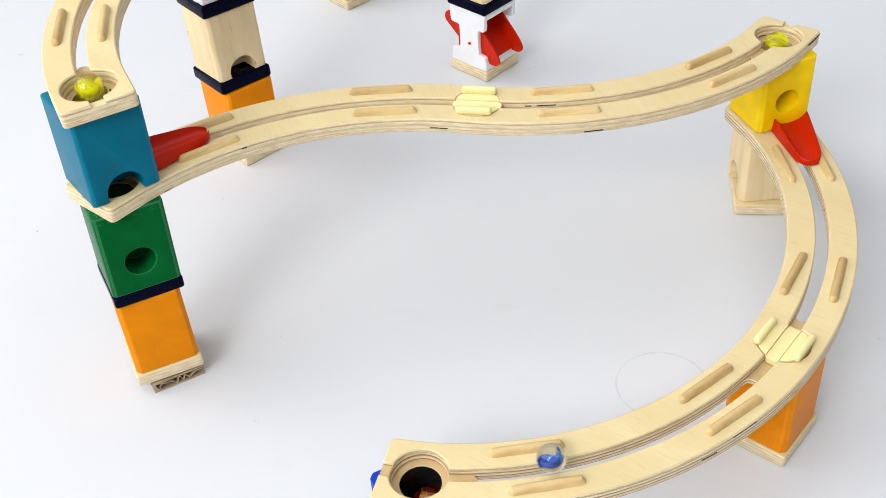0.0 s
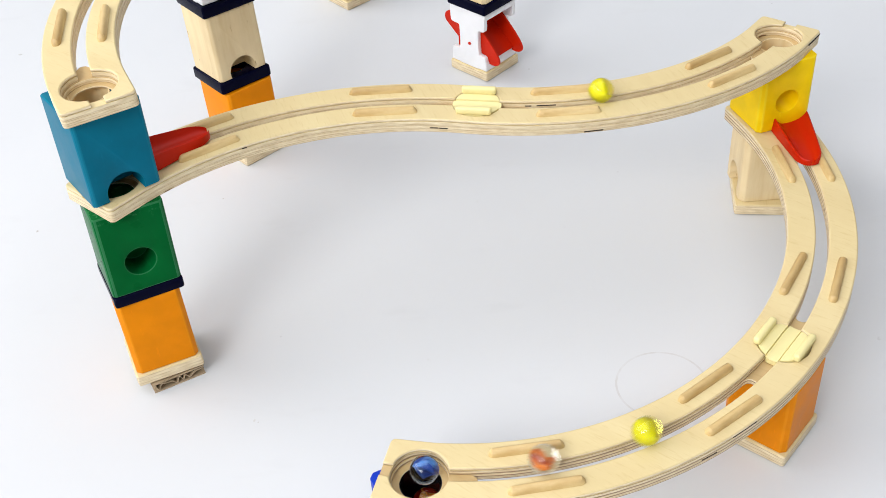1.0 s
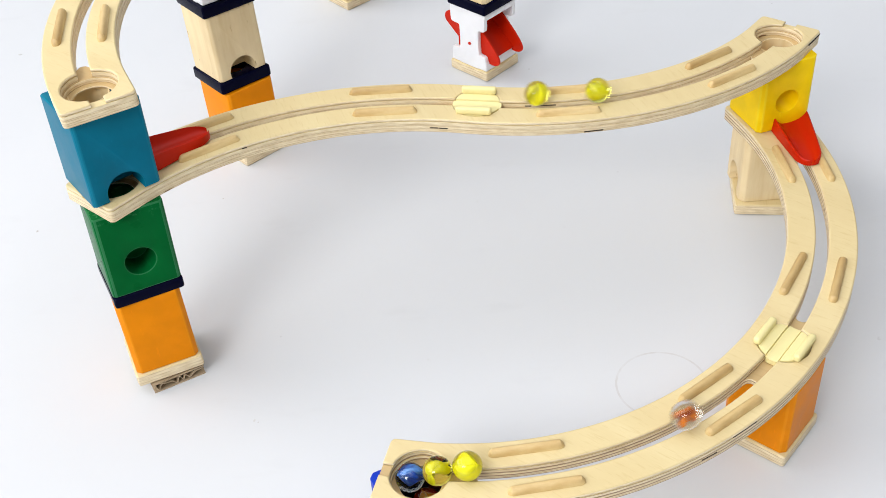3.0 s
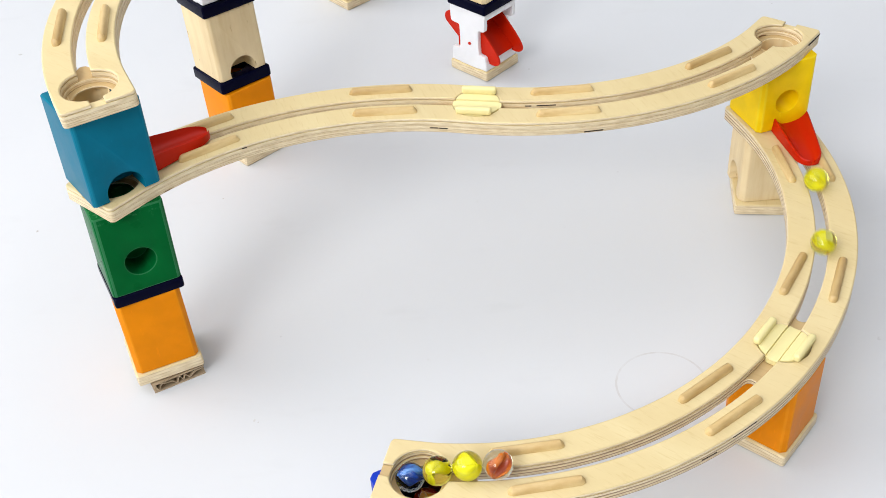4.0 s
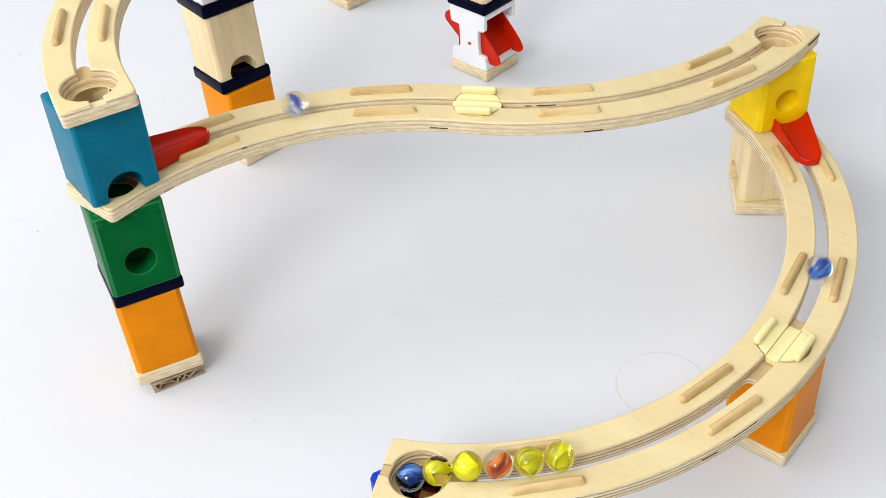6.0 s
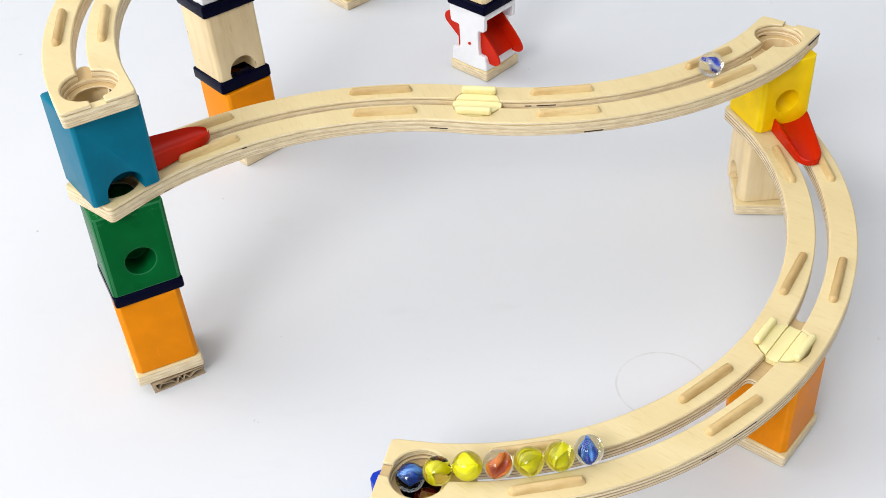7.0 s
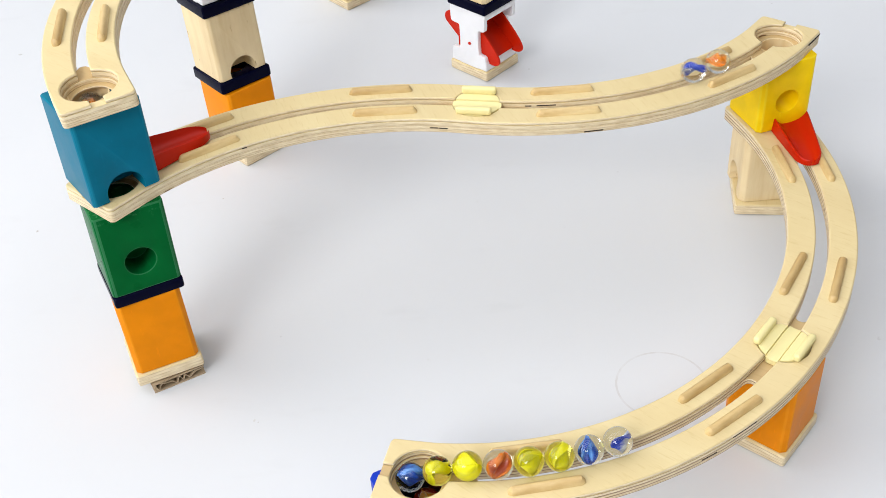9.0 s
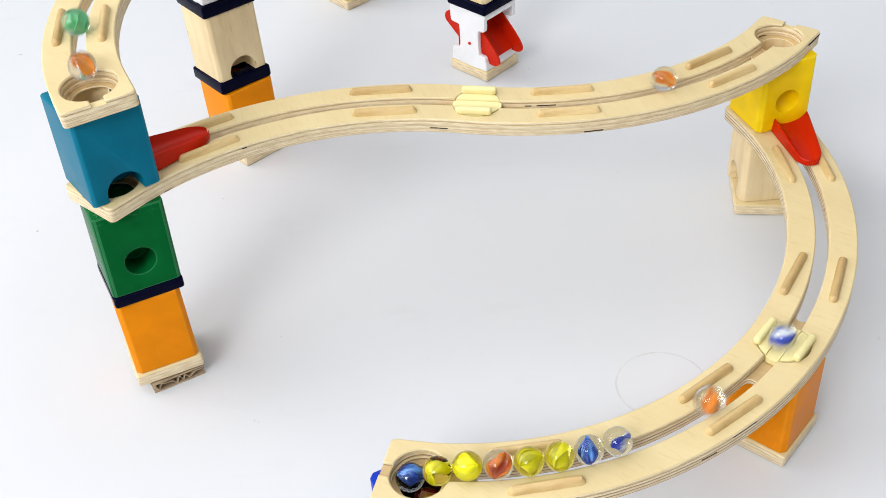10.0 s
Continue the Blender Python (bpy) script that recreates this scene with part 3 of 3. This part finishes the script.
cardboard()
z = 0.0075
base_plate(FOOT_A, z, 0.37, "pale plywood base plate raised on cardboard")
z += BASE_T
block("building_block", FOOT_A, z, 0.37, H_A, ORANGE, (), "glossy orange lacquered wooden block with rounded edges")
z += H_A
spacer(TOWER_A, z, 0.429, 0.0430, 0.0082)
z += 0.0082
block("building_block", TOWER_A, z, 0.429, H_A + 0.0015, GREEN, ((0.0093, 0.034, FRONT(0.0205, -0.020)),),
      "dark green lacquered block with a round hole and chipped upper edges", 0.0018, 0.0420)
teal_block = block("funnel_block", Matrix.Translation((-0.1874, 0.5390, 0)) @ standing(0, 0, (0.0069, 0.02)), RUN_1[2], 0.61, RUN_3[2] - RAIL_T - RUN_1[2], TEAL,
      ((0.0113, 0.034, FRONT(0.0037, -0.020)), (0.0113, 0.05, UP(0.045)), (0.0104, 0.04, SIDE(0.016, 0.0325))),
      "teal blue lacquered block with an arched tunnel at its foot", 0.0015, 0.0412)

sleeve(teal_block, RUN_3[2] - RAIL_T - RUN_1[2] + 0.0010, 0.0235)

# the back tower
TOWER_D = standing(-0.1530, 0.7881, (-0.0285, 0.0460))
FOOT_D = standing(-0.1517, 0.7866, (-0.02, 0.03))
base_plate(standing(-0.1485, 0.7845), 0, 0.70, "pale plywood base plate of the rear tower")
block("building_block", FOOT_D, 0.0092, 0.685, 0.054, ORANGE, (), "glossy orange block behind the wooden rail", 0.002, 0.0418)
spacer(TOWER_D, 0.063, 0.638, 0.0448)
block("tunnel_block", TOWER_D, 0.0727, 0.645, 0.0538, PINE, ((0.0113, 0.034, FRONT(0.0037, -0.020)),),
      "natural pine block with an arched tunnel at its foot", 0.002, 0.0418)
spacer(TOWER_D, 0.1265, 0.61, 0.0448)

# the yellow tower
TOWER_B = standing(0.2366, 0.6690)
base_plate(standing(0.2375, 0.6642), 0, -0.16, "pale plywood base plate under a natural block")
block("tunnel_block", TOWER_B, 0.009, 0.0, 0.0535, PINE, ((0.0105, 0.034, SIDE(0.0110, -0.018)), (0.0105, 0.034, SIDE(0.0020, -0.018))), "natural pine block with a hole low in its side", 0.0036)
yellow_block = block("funnel_block", standing(0.2346, 0.6680), RUN_2[2], 0.286, RUN_1[3] - RAIL_T - RUN_2[2], YELLOW,
      ((0.0113, 0.05, UP(0.047)), (0.0088, 0.034, FRONT(0.0215, -0.014))),
      "bright yellow lacquered block with a round marble outlet")

sleeve(yellow_block, RUN_1[3] - RAIL_T - RUN_2[2] + 0.0010, 0.0195)

# the orange support under the lower rail's joint
TOWER_C = standing(0.1827, 0.4440)
base_plate(TOWER_C, 0, 0.8305, "pale plywood base plate under an orange block")
block("building_block", TOWER_C, 0.009, 0.8305, 0.0486, ORANGE, ((0.0115, 0.05, UP(0.05)),), "orange lacquered block supporting the rail joint")

# the blue end block, with its red ramp inside
end_block = block("end_block", standing(-0.0225, 0.3790), 0, 0.40, 0.0529, BLUE, ((0.0113, 0.06, pose(0.0018, 0.0005, 0.050)),), "deep blue lacquered block under the rail's end")
ramp = part("ramp", slab([arc(0, 0, 0.0105, -2.3, 0.9, 24)], -0.0015, 0.0015, 0.0004), RED, end_block, "red plastic ramp inside the bore")
ramp.matrix_basis = pose(0.0018, 0.0005, 0.0330, 10, -8)
# This lining is coloured dark in place of the bore's shade.
lining = sleeve(end_block, 0.0538, 0.0338, SHADED_BORE)
lining.matrix_basis = pose(0.0018, 0.0005, 0)

# a base plate at the back with the foot of another block
gx, gy = -0.0738 + 0.0303 * math.sin(0.68 - math.pi / 4) * -1, 1.0039 + 0.0303 * math.cos(0.68 - math.pi / 4)
TOWER_G = standing(gx, gy)
base_plate(TOWER_G, 0, 0.68, "pale plywood base plate at the back")
block("building_block", TOWER_G, 0.009, 0.68, 0.054, PINE, (), "natural pine block on a base plate at the back")


# ---- red chutes ----
def chute(x, y, z, yaw, length, wide, mat, label, tall=0.0058):
    """An open trough that falls from a block's outlet to the rail: tall walls that sink towards a rounded lip."""
    bm = bmesh.new()
    rings = []
    for i in range(23):
        f = 1 - (1 - i / 22) ** 1.7
        u = length * f
        half = wide * (1 - 0.42 * f ** 1.2) * (math.sqrt(max(1 - ((f - 0.80) / 0.202) ** 2, 0.02)) if f > 0.80 else 1)
        wall = tall * (1 - f) ** 0.8 + 0.0022
        floor = 0.0028 * (1 - f) ** 1.15 + 0.0006
        ring = []
        for k in range(15):
            a = math.pi * k / 14
            ring.append((u, -half * math.cos(a), floor + (wall + 0.001) * abs(math.cos(a)) ** 3.2))
        rim = ring[0][2] - 0.0005
        skirt = half + 0.0011 + 0.0007 * (1 - f)
        under = [(u, -half - 0.0009, rim)] + [(u, -skirt + 2 * skirt * k / 8, 0.0) for k in range(9)] + [(u, half + 0.0009, rim)]
        rings.append([bm.verts.new(p) for p in ring + under[::-1]])
    n = len(rings[0])
    for r, q in zip(rings, rings[1:]):
        for k in range(n):
            bm.faces.new((r[k], r[(k + 1) % n], q[(k + 1) % n], q[k]))
    bm.faces.new(rings[0])
    bm.faces.new(list(reversed(rings[-1])))
    bmesh.ops.recalc_face_normals(bm, faces=bm.faces)
    ob = tagged(part("chute", bm, mat, None, smooth=48), label, "chute", "red chutes")
    ob.matrix_world = Matrix.Translation((x, y, z)) @ Matrix.Rotation(yaw, 4, "Z")
    return ob


chute(*run_point(RUN_2, 0.0185, 0.0066)[:2], RUN_2[2], -1.52, 0.0480, 0.0116, RED, "bright red plastic chute leading onto the lower rail", 0.0036)
chute(*run_point(RUN_1, 0.014)[:2], RUN_1[2], 0.66, 0.0525, 0.0112, RED, "red plastic chute leaving the teal block")


# ---- the white tipping frame at the back ----
def tipper(tower, z, yaw):
    """A white frame of two I-shaped cheeks with a red tipping trough hung between them."""
    root = new("tipping_block")
    tagged(root, "white plastic frame with a red tipping trough between its cheeks", "block", "marble run blocks")
    h = 0.054
    part("foot", box(bmesh.new(), 0.040, 0.040, 0.009, Matrix(), 0.0015), WHITE, root)
    part("head", box(bmesh.new(), 0.040, 0.040, 0.006, Matrix.Translation((0, 0, h - 0.006)), 0.0015), WHITE, root)
    for side in (-1, 1):
        bm = bmesh.new()
        loop = [(-0.0195, 0), (0.0195, 0), (0.0195, 0.012), (0.0175, 0.014), (0.0105, 0.014), (0.0095, 0.0155), (0.0095, 0.036), (0.0105, 0.0375), (0.0175, 0.0375), (0.0195, 0.0395),
                (0.0195, h), (-0.0195, h), (-0.0195, 0.0395), (-0.0175, 0.0375), (-0.0125, 0.0375), (-0.0115, 0.036), (-0.0115, 0.0155), (-0.0125, 0.014), (-0.0175, 0.014), (-0.0195, 0.012)]
        mesh = slab([softened(loop, 1)], -0.002, 0.002, 0.0005)
        cheek = part("cheek", mesh, WHITE, root)
        cheek.matrix_basis = Matrix.Translation((side * 0.0181, 0, 0)) @ Matrix.Rotation(radians(90), 4, "Z") @ Matrix.Rotation(radians(90), 4, "X")
        bm = bmesh.new()
        bmesh.ops.create_cone(bm, cap_ends=True, segments=16, radius1=0.0014, radius2=0.0014, depth=0.0012)
        pin = part("pin", bm, RED, cheek, "red axle end")
        pin.matrix_basis = pose(-0.002, 0.0225, -side * -0.0022)
        bm = box(bmesh.new(), 0.0007, 0.036, 0.0006, Matrix.Translation((0.004, 0.024, 0)), 0.0002, 1)
        rib = part("rib", bm, WHITE, cheek)
        rib.matrix_basis = pose(0, 0, -side * -0.0021)
    # the trough: two cheeks and a floor, tipped forward
    trough = part("trough", box(bmesh.new(), 0.0288, 0.049, 0.0016, Matrix.Translation((0, -0.002, -0.0028)), 0.0006), RED, root, "red plastic tipping trough")
    trough.matrix_basis = pose(0, -0.0020, 0.0280, 40)
    for side in (-1, 1):
        lobe = [(-0.0335, 0.0), (-0.029, -0.0045), (-0.018, -0.0095), (0.018, -0.0100), (0.026, -0.003), (0.028, 0.006), (0.024, 0.0115), (0.010, 0.0128), (-0.012, 0.0122), (-0.028, 0.0098), (-0.0345, 0.006)]
        wall = part("trough_wall", slab([softened(lobe)], -0.0009, 0.0009, 0.0004), RED, trough)
        wall.matrix_basis = Matrix.Translation((side * 0.0151, 0, 0)) @ Matrix.Rotation(radians(90), 4, "Z") @ Matrix.Rotation(radians(90), 4, "X")
    # Added panel, no known part: blocks light from behind to darken the trough.
    part("light_blocker", box(bmesh.new(), 0.0310, 0.0016, 0.0390, Matrix.Translation((0, 0.0150, 0.0092)), 0.0005), RED, root, "added red panel that keeps light from behind off the trough")
    lobe = arc(0.0245, 0.0365, 0.0064, -0.9, 1.75, 14) + [(0.008, 0.0405), (0.006, 0.0130)]
    weight = part("counterweight", slab([lobe], -0.0012, 0.0012, 0.0005), RED, root, "red plastic counterweight lobe")
    weight.matrix_basis = Matrix.Translation((-0.0142, 0, 0)) @ Matrix.Rotation(radians(90), 4, "Z") @ Matrix.Rotation(radians(90), 4, "X")
    root.matrix_world = level(tower, z, yaw)
    return root


TOWER_E = standing(0.0498, 0.8842)
base_plate(TOWER_E, 0, 0.7699, "pale plywood base plate under a white frame")
tipping = tipper(TOWER_E, 0.009, 0.7699)
spacer(TOWER_E, 0.063, 0.7699)
block("tunnel_block", TOWER_E, 0.0727, 0.7699, 0.0538, PINE, (), "natural pine block above a navy spacer")
copy_thing(tipping, level(TOWER_D, 0.1362, 0.6117))


# ---- marbles ----
def make_marble():
    bm = bmesh.new()
    bmesh.ops.create_icosphere(bm, subdivisions=4, radius=MARBLE)
    ball = bpy.data.meshes.new("marble")
    bm.to_mesh(ball)
    bm.free()
    return ball


def make_vane(blades, twist, reach, aside):
    """The coloured ribbons in a marble: bowed blades that twist about an axis a little aside of its middle."""
    bm = bmesh.new()
    for b in range(blades):
        rows = []
        long = 0.80 - 0.10 * b
        for i in range(19):
            u = -1 + 2 * i / 18
            row = []
            for j in range(9):
                v = j / 8
                r = MARBLE * reach * (1 - 0.12 * b) * math.sqrt(max(1 - u * u, 0)) ** 1.4 * v
                a = math.tau * b / blades + 0.35 * b + twist * u + 1.3 * v * v
                row.append(bm.verts.new((r * math.cos(a) + MARBLE * aside * (1 - u * u), r * math.sin(a), MARBLE * long * u)))
            rows.append(row)
        for p, q in zip(rows, rows[1:]):
            for j in range(8):
                bm.faces.new((p[j], p[j + 1], q[j + 1], q[j]))
    bmesh.ops.remove_doubles(bm, verts=bm.verts, dist=1e-6)
    mesh = bpy.data.meshes.new("vane")
    bm.to_mesh(mesh)
    bm.free()
    ob = new("vane", mesh)
    mod = ob.modifiers.new("thick", "SOLIDIFY")
    mod.thickness, mod.offset = 0.0004, 0.0
    return baked(ob)


ball_mesh = make_marble()
LABELS = {"blue": "clear glass marble with a blue twisted core", "clear": "clear glass marble with a blue and white wisp",
          "orange": "clear glass marble with an orange twisted core", "amber": "clear glass marble with an amber and white wisp", "yellow": "bright yellow glass marble with a twisted core", "green": "milky mint green glass marble"}
SHAPES = {"blue": (3, 1.2, 0.54, 0.10), "clear": (2, 1.5, 0.46, 0.16), "amber": (3, 1.2, 0.48, 0.10), "orange": (3, 0.9, 0.60, 0.03), "yellow": (3, 0.8, 0.72, 0.0), "green": (4, 1.5, 0.86, 0.0)}
vane_meshes = {k: make_vane(*v) for k, v in SHAPES.items()}


def marble(kind):
    ob = tagged(part("marble", ball_mesh.copy(), GLASS.get(kind, GLASS["clear"]), None, smooth=180), LABELS[kind], "marble", "glass marbles")
    part("core", vane_meshes[kind].copy(), VANES[kind], ob, smooth=60)
    return ob


# one marble already lies on the ramp in the end block
marble("amber").matrix_world = pose(-0.0185, 0.3775, 0.0412, 60, 20)

# Timetables: (seconds, length along the way); a marble waits up the top rail before its first time.
TIMES = [
    ("blue", "0:1.336 0.1:1.359"),
    ("orange", "0:0.92 0.1:0.96 0.2:1.001 0.3:1.034 0.4:1.097 0.5:1.129 0.6:1.187 0.7:1.214 0.8:1.264 0.9:1.289 1:1.34 1.1:1.363"),
    ("yellow", "0:0.910 0.1:0.918 0.2:0.93 0.3:0.96 0.4:1.026 0.5:1.055 0.6:1.119 0.7:1.148 0.8:1.206 0.9:1.23 1:1.284 1.1:1.308 1.2:1.361 1.3:1.385"),
    ("yellow", "0:0.401 0.1:0.426 0.2:0.454 0.3:0.487 0.4:0.552 0.5:0.579 0.6:0.63 0.7:0.655 0.8:0.701 0.9:0.721 1:0.755 1.1:0.77 1.2:0.802 1.3:0.818 1.4:0.851 "
         "1.5:0.864 1.6:0.893 1.7:0.917 1.8:0.948 1.9:0.976 2:1.039 2.1:1.073 2.2:1.135 2.3:1.164 2.4:1.22 2.5:1.246 2.6:1.299 2.7:1.325 2.9:1.379"),
    ("orange", "0.3:0.281 0.6:0.301 0.8:0.36 0.9:0.387 1:0.423 1.1:0.472 1.2:0.541 1.3:0.576 1.4:0.634 1.5:0.669 1.6:0.721 1.7:0.746 1.8:0.788 1.9:0.81 2:0.855 "
         "2.1:0.875 2.2:0.915 2.3:0.955 2.4:0.994 2.5:1.03 2.6:1.095 2.7:1.127 2.9:1.215 3.1:1.304 3.3:1.3633"),
    ("yellow", "1.5:0.265 1.8:0.291 2:0.35 2.1:0.376 2.2:0.418 2.3:0.464 2.4:0.52 2.5:0.551 2.6:0.61 2.7:0.636 2.9:0.717 3.1:0.783 3.3:0.843 3.5:0.894 3.7:0.957 "
         "3.8:0.995 3.9:1.03 4:1.091 4.1:1.119 4.2:1.178 4.3:1.204 4.4:1.256 4.5:1.28 4.6:1.33 4.7:1.3476"),
    ("yellow", "1.5:0.249 1.8:0.2665 2:0.317 2.1:0.341 2.2:0.388 2.3:0.405 2.4:0.438 2.5:0.485 2.6:0.557 2.7:0.589 2.9:0.677 3.1:0.747 3.3:0.8105 3.5:0.867 3.7:0.917 "
         "3.8:0.943 3.9:0.966 4:1.029 4.1:1.06 4.2:1.121 4.3:1.151 4.4:1.206 4.5:1.232 4.6:1.28 4.7:1.306 4.8:1.3319"),
    ("blue", "2.9:0.233 3.4:0.2715 3.6:0.3305 3.8:0.408 4:0.438 4.1:0.469 4.2:0.525 4.3:0.557 4.4:0.61 4.5:0.639 4.6:0.682 4.7:0.709 4.8:0.747 4.9:0.765 5:0.797 "
         "5.1:0.816 5.2:0.85 5.3:0.863 5.4:0.893 5.5:0.918 5.6:0.942 5.7:0.968 5.8:1.028 6:1.115 6.2:1.195 6.4:1.266 6.6:1.3162"),
    ("clear", "4.8:0.217 5.2:0.2715 5.4:0.356 5.5:0.383 5.6:0.411 5.7:0.444 5.8:0.484 6:0.5645 6.2:0.627 6.4:0.683 6.6:0.735 6.8:0.781 6.9:0.799 7:0.833 7.1:0.847 "
         "7.2:0.879 7.3:0.898 7.4:0.96 7.5:0.989 7.6:1.051 7.7:1.084 7.8:1.143 7.9:1.168 8:1.226 8.1:1.25 8.2:1.2998 8.3:1.3005"),
    ("amber", "6.7:0.201 7.1:0.2615 7.3:0.329 7.4:0.379 7.5:0.4015 7.6:0.433 7.7:0.464 7.8:0.503 7.9:0.533 8:0.587 8.1:0.61 8.2:0.655 8.3:0.676 8.4:0.713 8.5:0.732 "
         "8.6:0.762 8.7:0.775 8.8:0.801 8.9:0.812 9:0.839 9.1:0.847 9.2:0.876 9.3:0.899 9.4:0.963 9.5:0.993 9.6:1.065 9.7:1.093 9.8:1.16 9.9:1.2 10:1.244"),
    ("clear", "7:0.185 7.4:0.2615 7.6:0.329 7.7:0.353 7.8:0.4015 7.9:0.423 8:0.452 8.1:0.483 8.2:0.549 8.3:0.578 8.4:0.636 8.5:0.662 8.6:0.707 8.7:0.729 8.8:0.768 "
         "8.9:0.786 9:0.819 9.1:0.833 9.2:0.86 9.3:0.874 9.4:0.903 9.5:0.945 9.6:0.99 9.7:1.026 9.8:1.088 9.9:1.128 10:1.179"),
    ("amber", "8.2:0.1695 8.6:0.2715 8.8:0.343 8.9:0.369 9:0.413 9.1:0.459 9.2:0.505 9.3:0.535 9.4:0.594 9.5:0.62 9.6:0.672 9.7:0.698 9.8:0.74 9.9:0.765 10:0.797"),
    ("amber", "9.2:0.1535 9.6:0.252 9.8:0.319 9.9:0.338 10:0.388"),
    ("green", "9.2:0.138 9.6:0.2035 9.8:0.252 9.9:0.293 10:0.342"),
]
AFTER = {0: ((0.2, -0.0235, 0.3831, 0.0600), (0.3, -0.0258, 0.3817, 0.0575), (0.5, -0.0259, 0.3818, 0.0560), (0.6, -0.0253, 0.3828, 0.0560), (0.7, -0.0234, 0.3837, 0.0575),
             (0.8, -0.0206, 0.3848, 0.0590), (0.9, -0.0185, 0.3846, 0.0590), (1.1, -0.0185, 0.3846, 0.0590), (1.2, -0.0264, 0.3836, 0.0565), (1.4, -0.0262, 0.3826, 0.0565)),
         1: ((1.2, -0.0170, 0.3694, 0.0690), (1.3, -0.0243, 0.3656, 0.0720), (1.4, -0.0386, 0.3769, 0.0780), (1.5, -0.0479, 0.3799, 0.0710),
             (1.6, -0.0690, 0.3700, 0.0200), (1.7, -0.0800, 0.3560, 0.0080), (2.2, -0.1100, 0.2900, 0.0080)),
         2: ((1.4, -0.0108, 0.3798, 0.0640), (1.6, -0.0117, 0.3792, 0.0640))}
TURNS = (20, 75, 140, 210, 300, 35, 110, 260, 10, 150, 200, 330, 60, 0)


def motions():
    for i, (kind, text) in enumerate(TIMES):
        ob = marble(kind)
        stops = [tuple(float(v) for v in s.split(":")) for s in text.split()]
        if stops[0][0] > 0:
            stops.insert(0, (0.0, stops[0][1]))
        rows, turn, before = [], 0.0, None
        spots = [(t, Vector(on_route(s))) for t, s in stops] + [(t, Vector(p)) for t, *p in AFTER.get(i, ())]
        if spots[-1][0] < 10:
            spots.append((10.0, spots[-1][1]))
        for t, p in spots:
            if before is not None:
                step = p - before
                if step.length > 1e-6:
                    axis = Vector((-step.y, step.x, 0.0))
                    turn = Matrix.Rotation(min(step.length * 24, 1.25), 4, axis.normalized() if axis.length > 1e-7 else (1, 0, 0)) @ turn
            else:
                turn = pose(0, 0, 0, TURNS[i], 40 + 17 * i, 70 * i)
            rows.append((t, Matrix.Translation(p) @ turn))
            before = p
        walk(ob, rows)


motions()
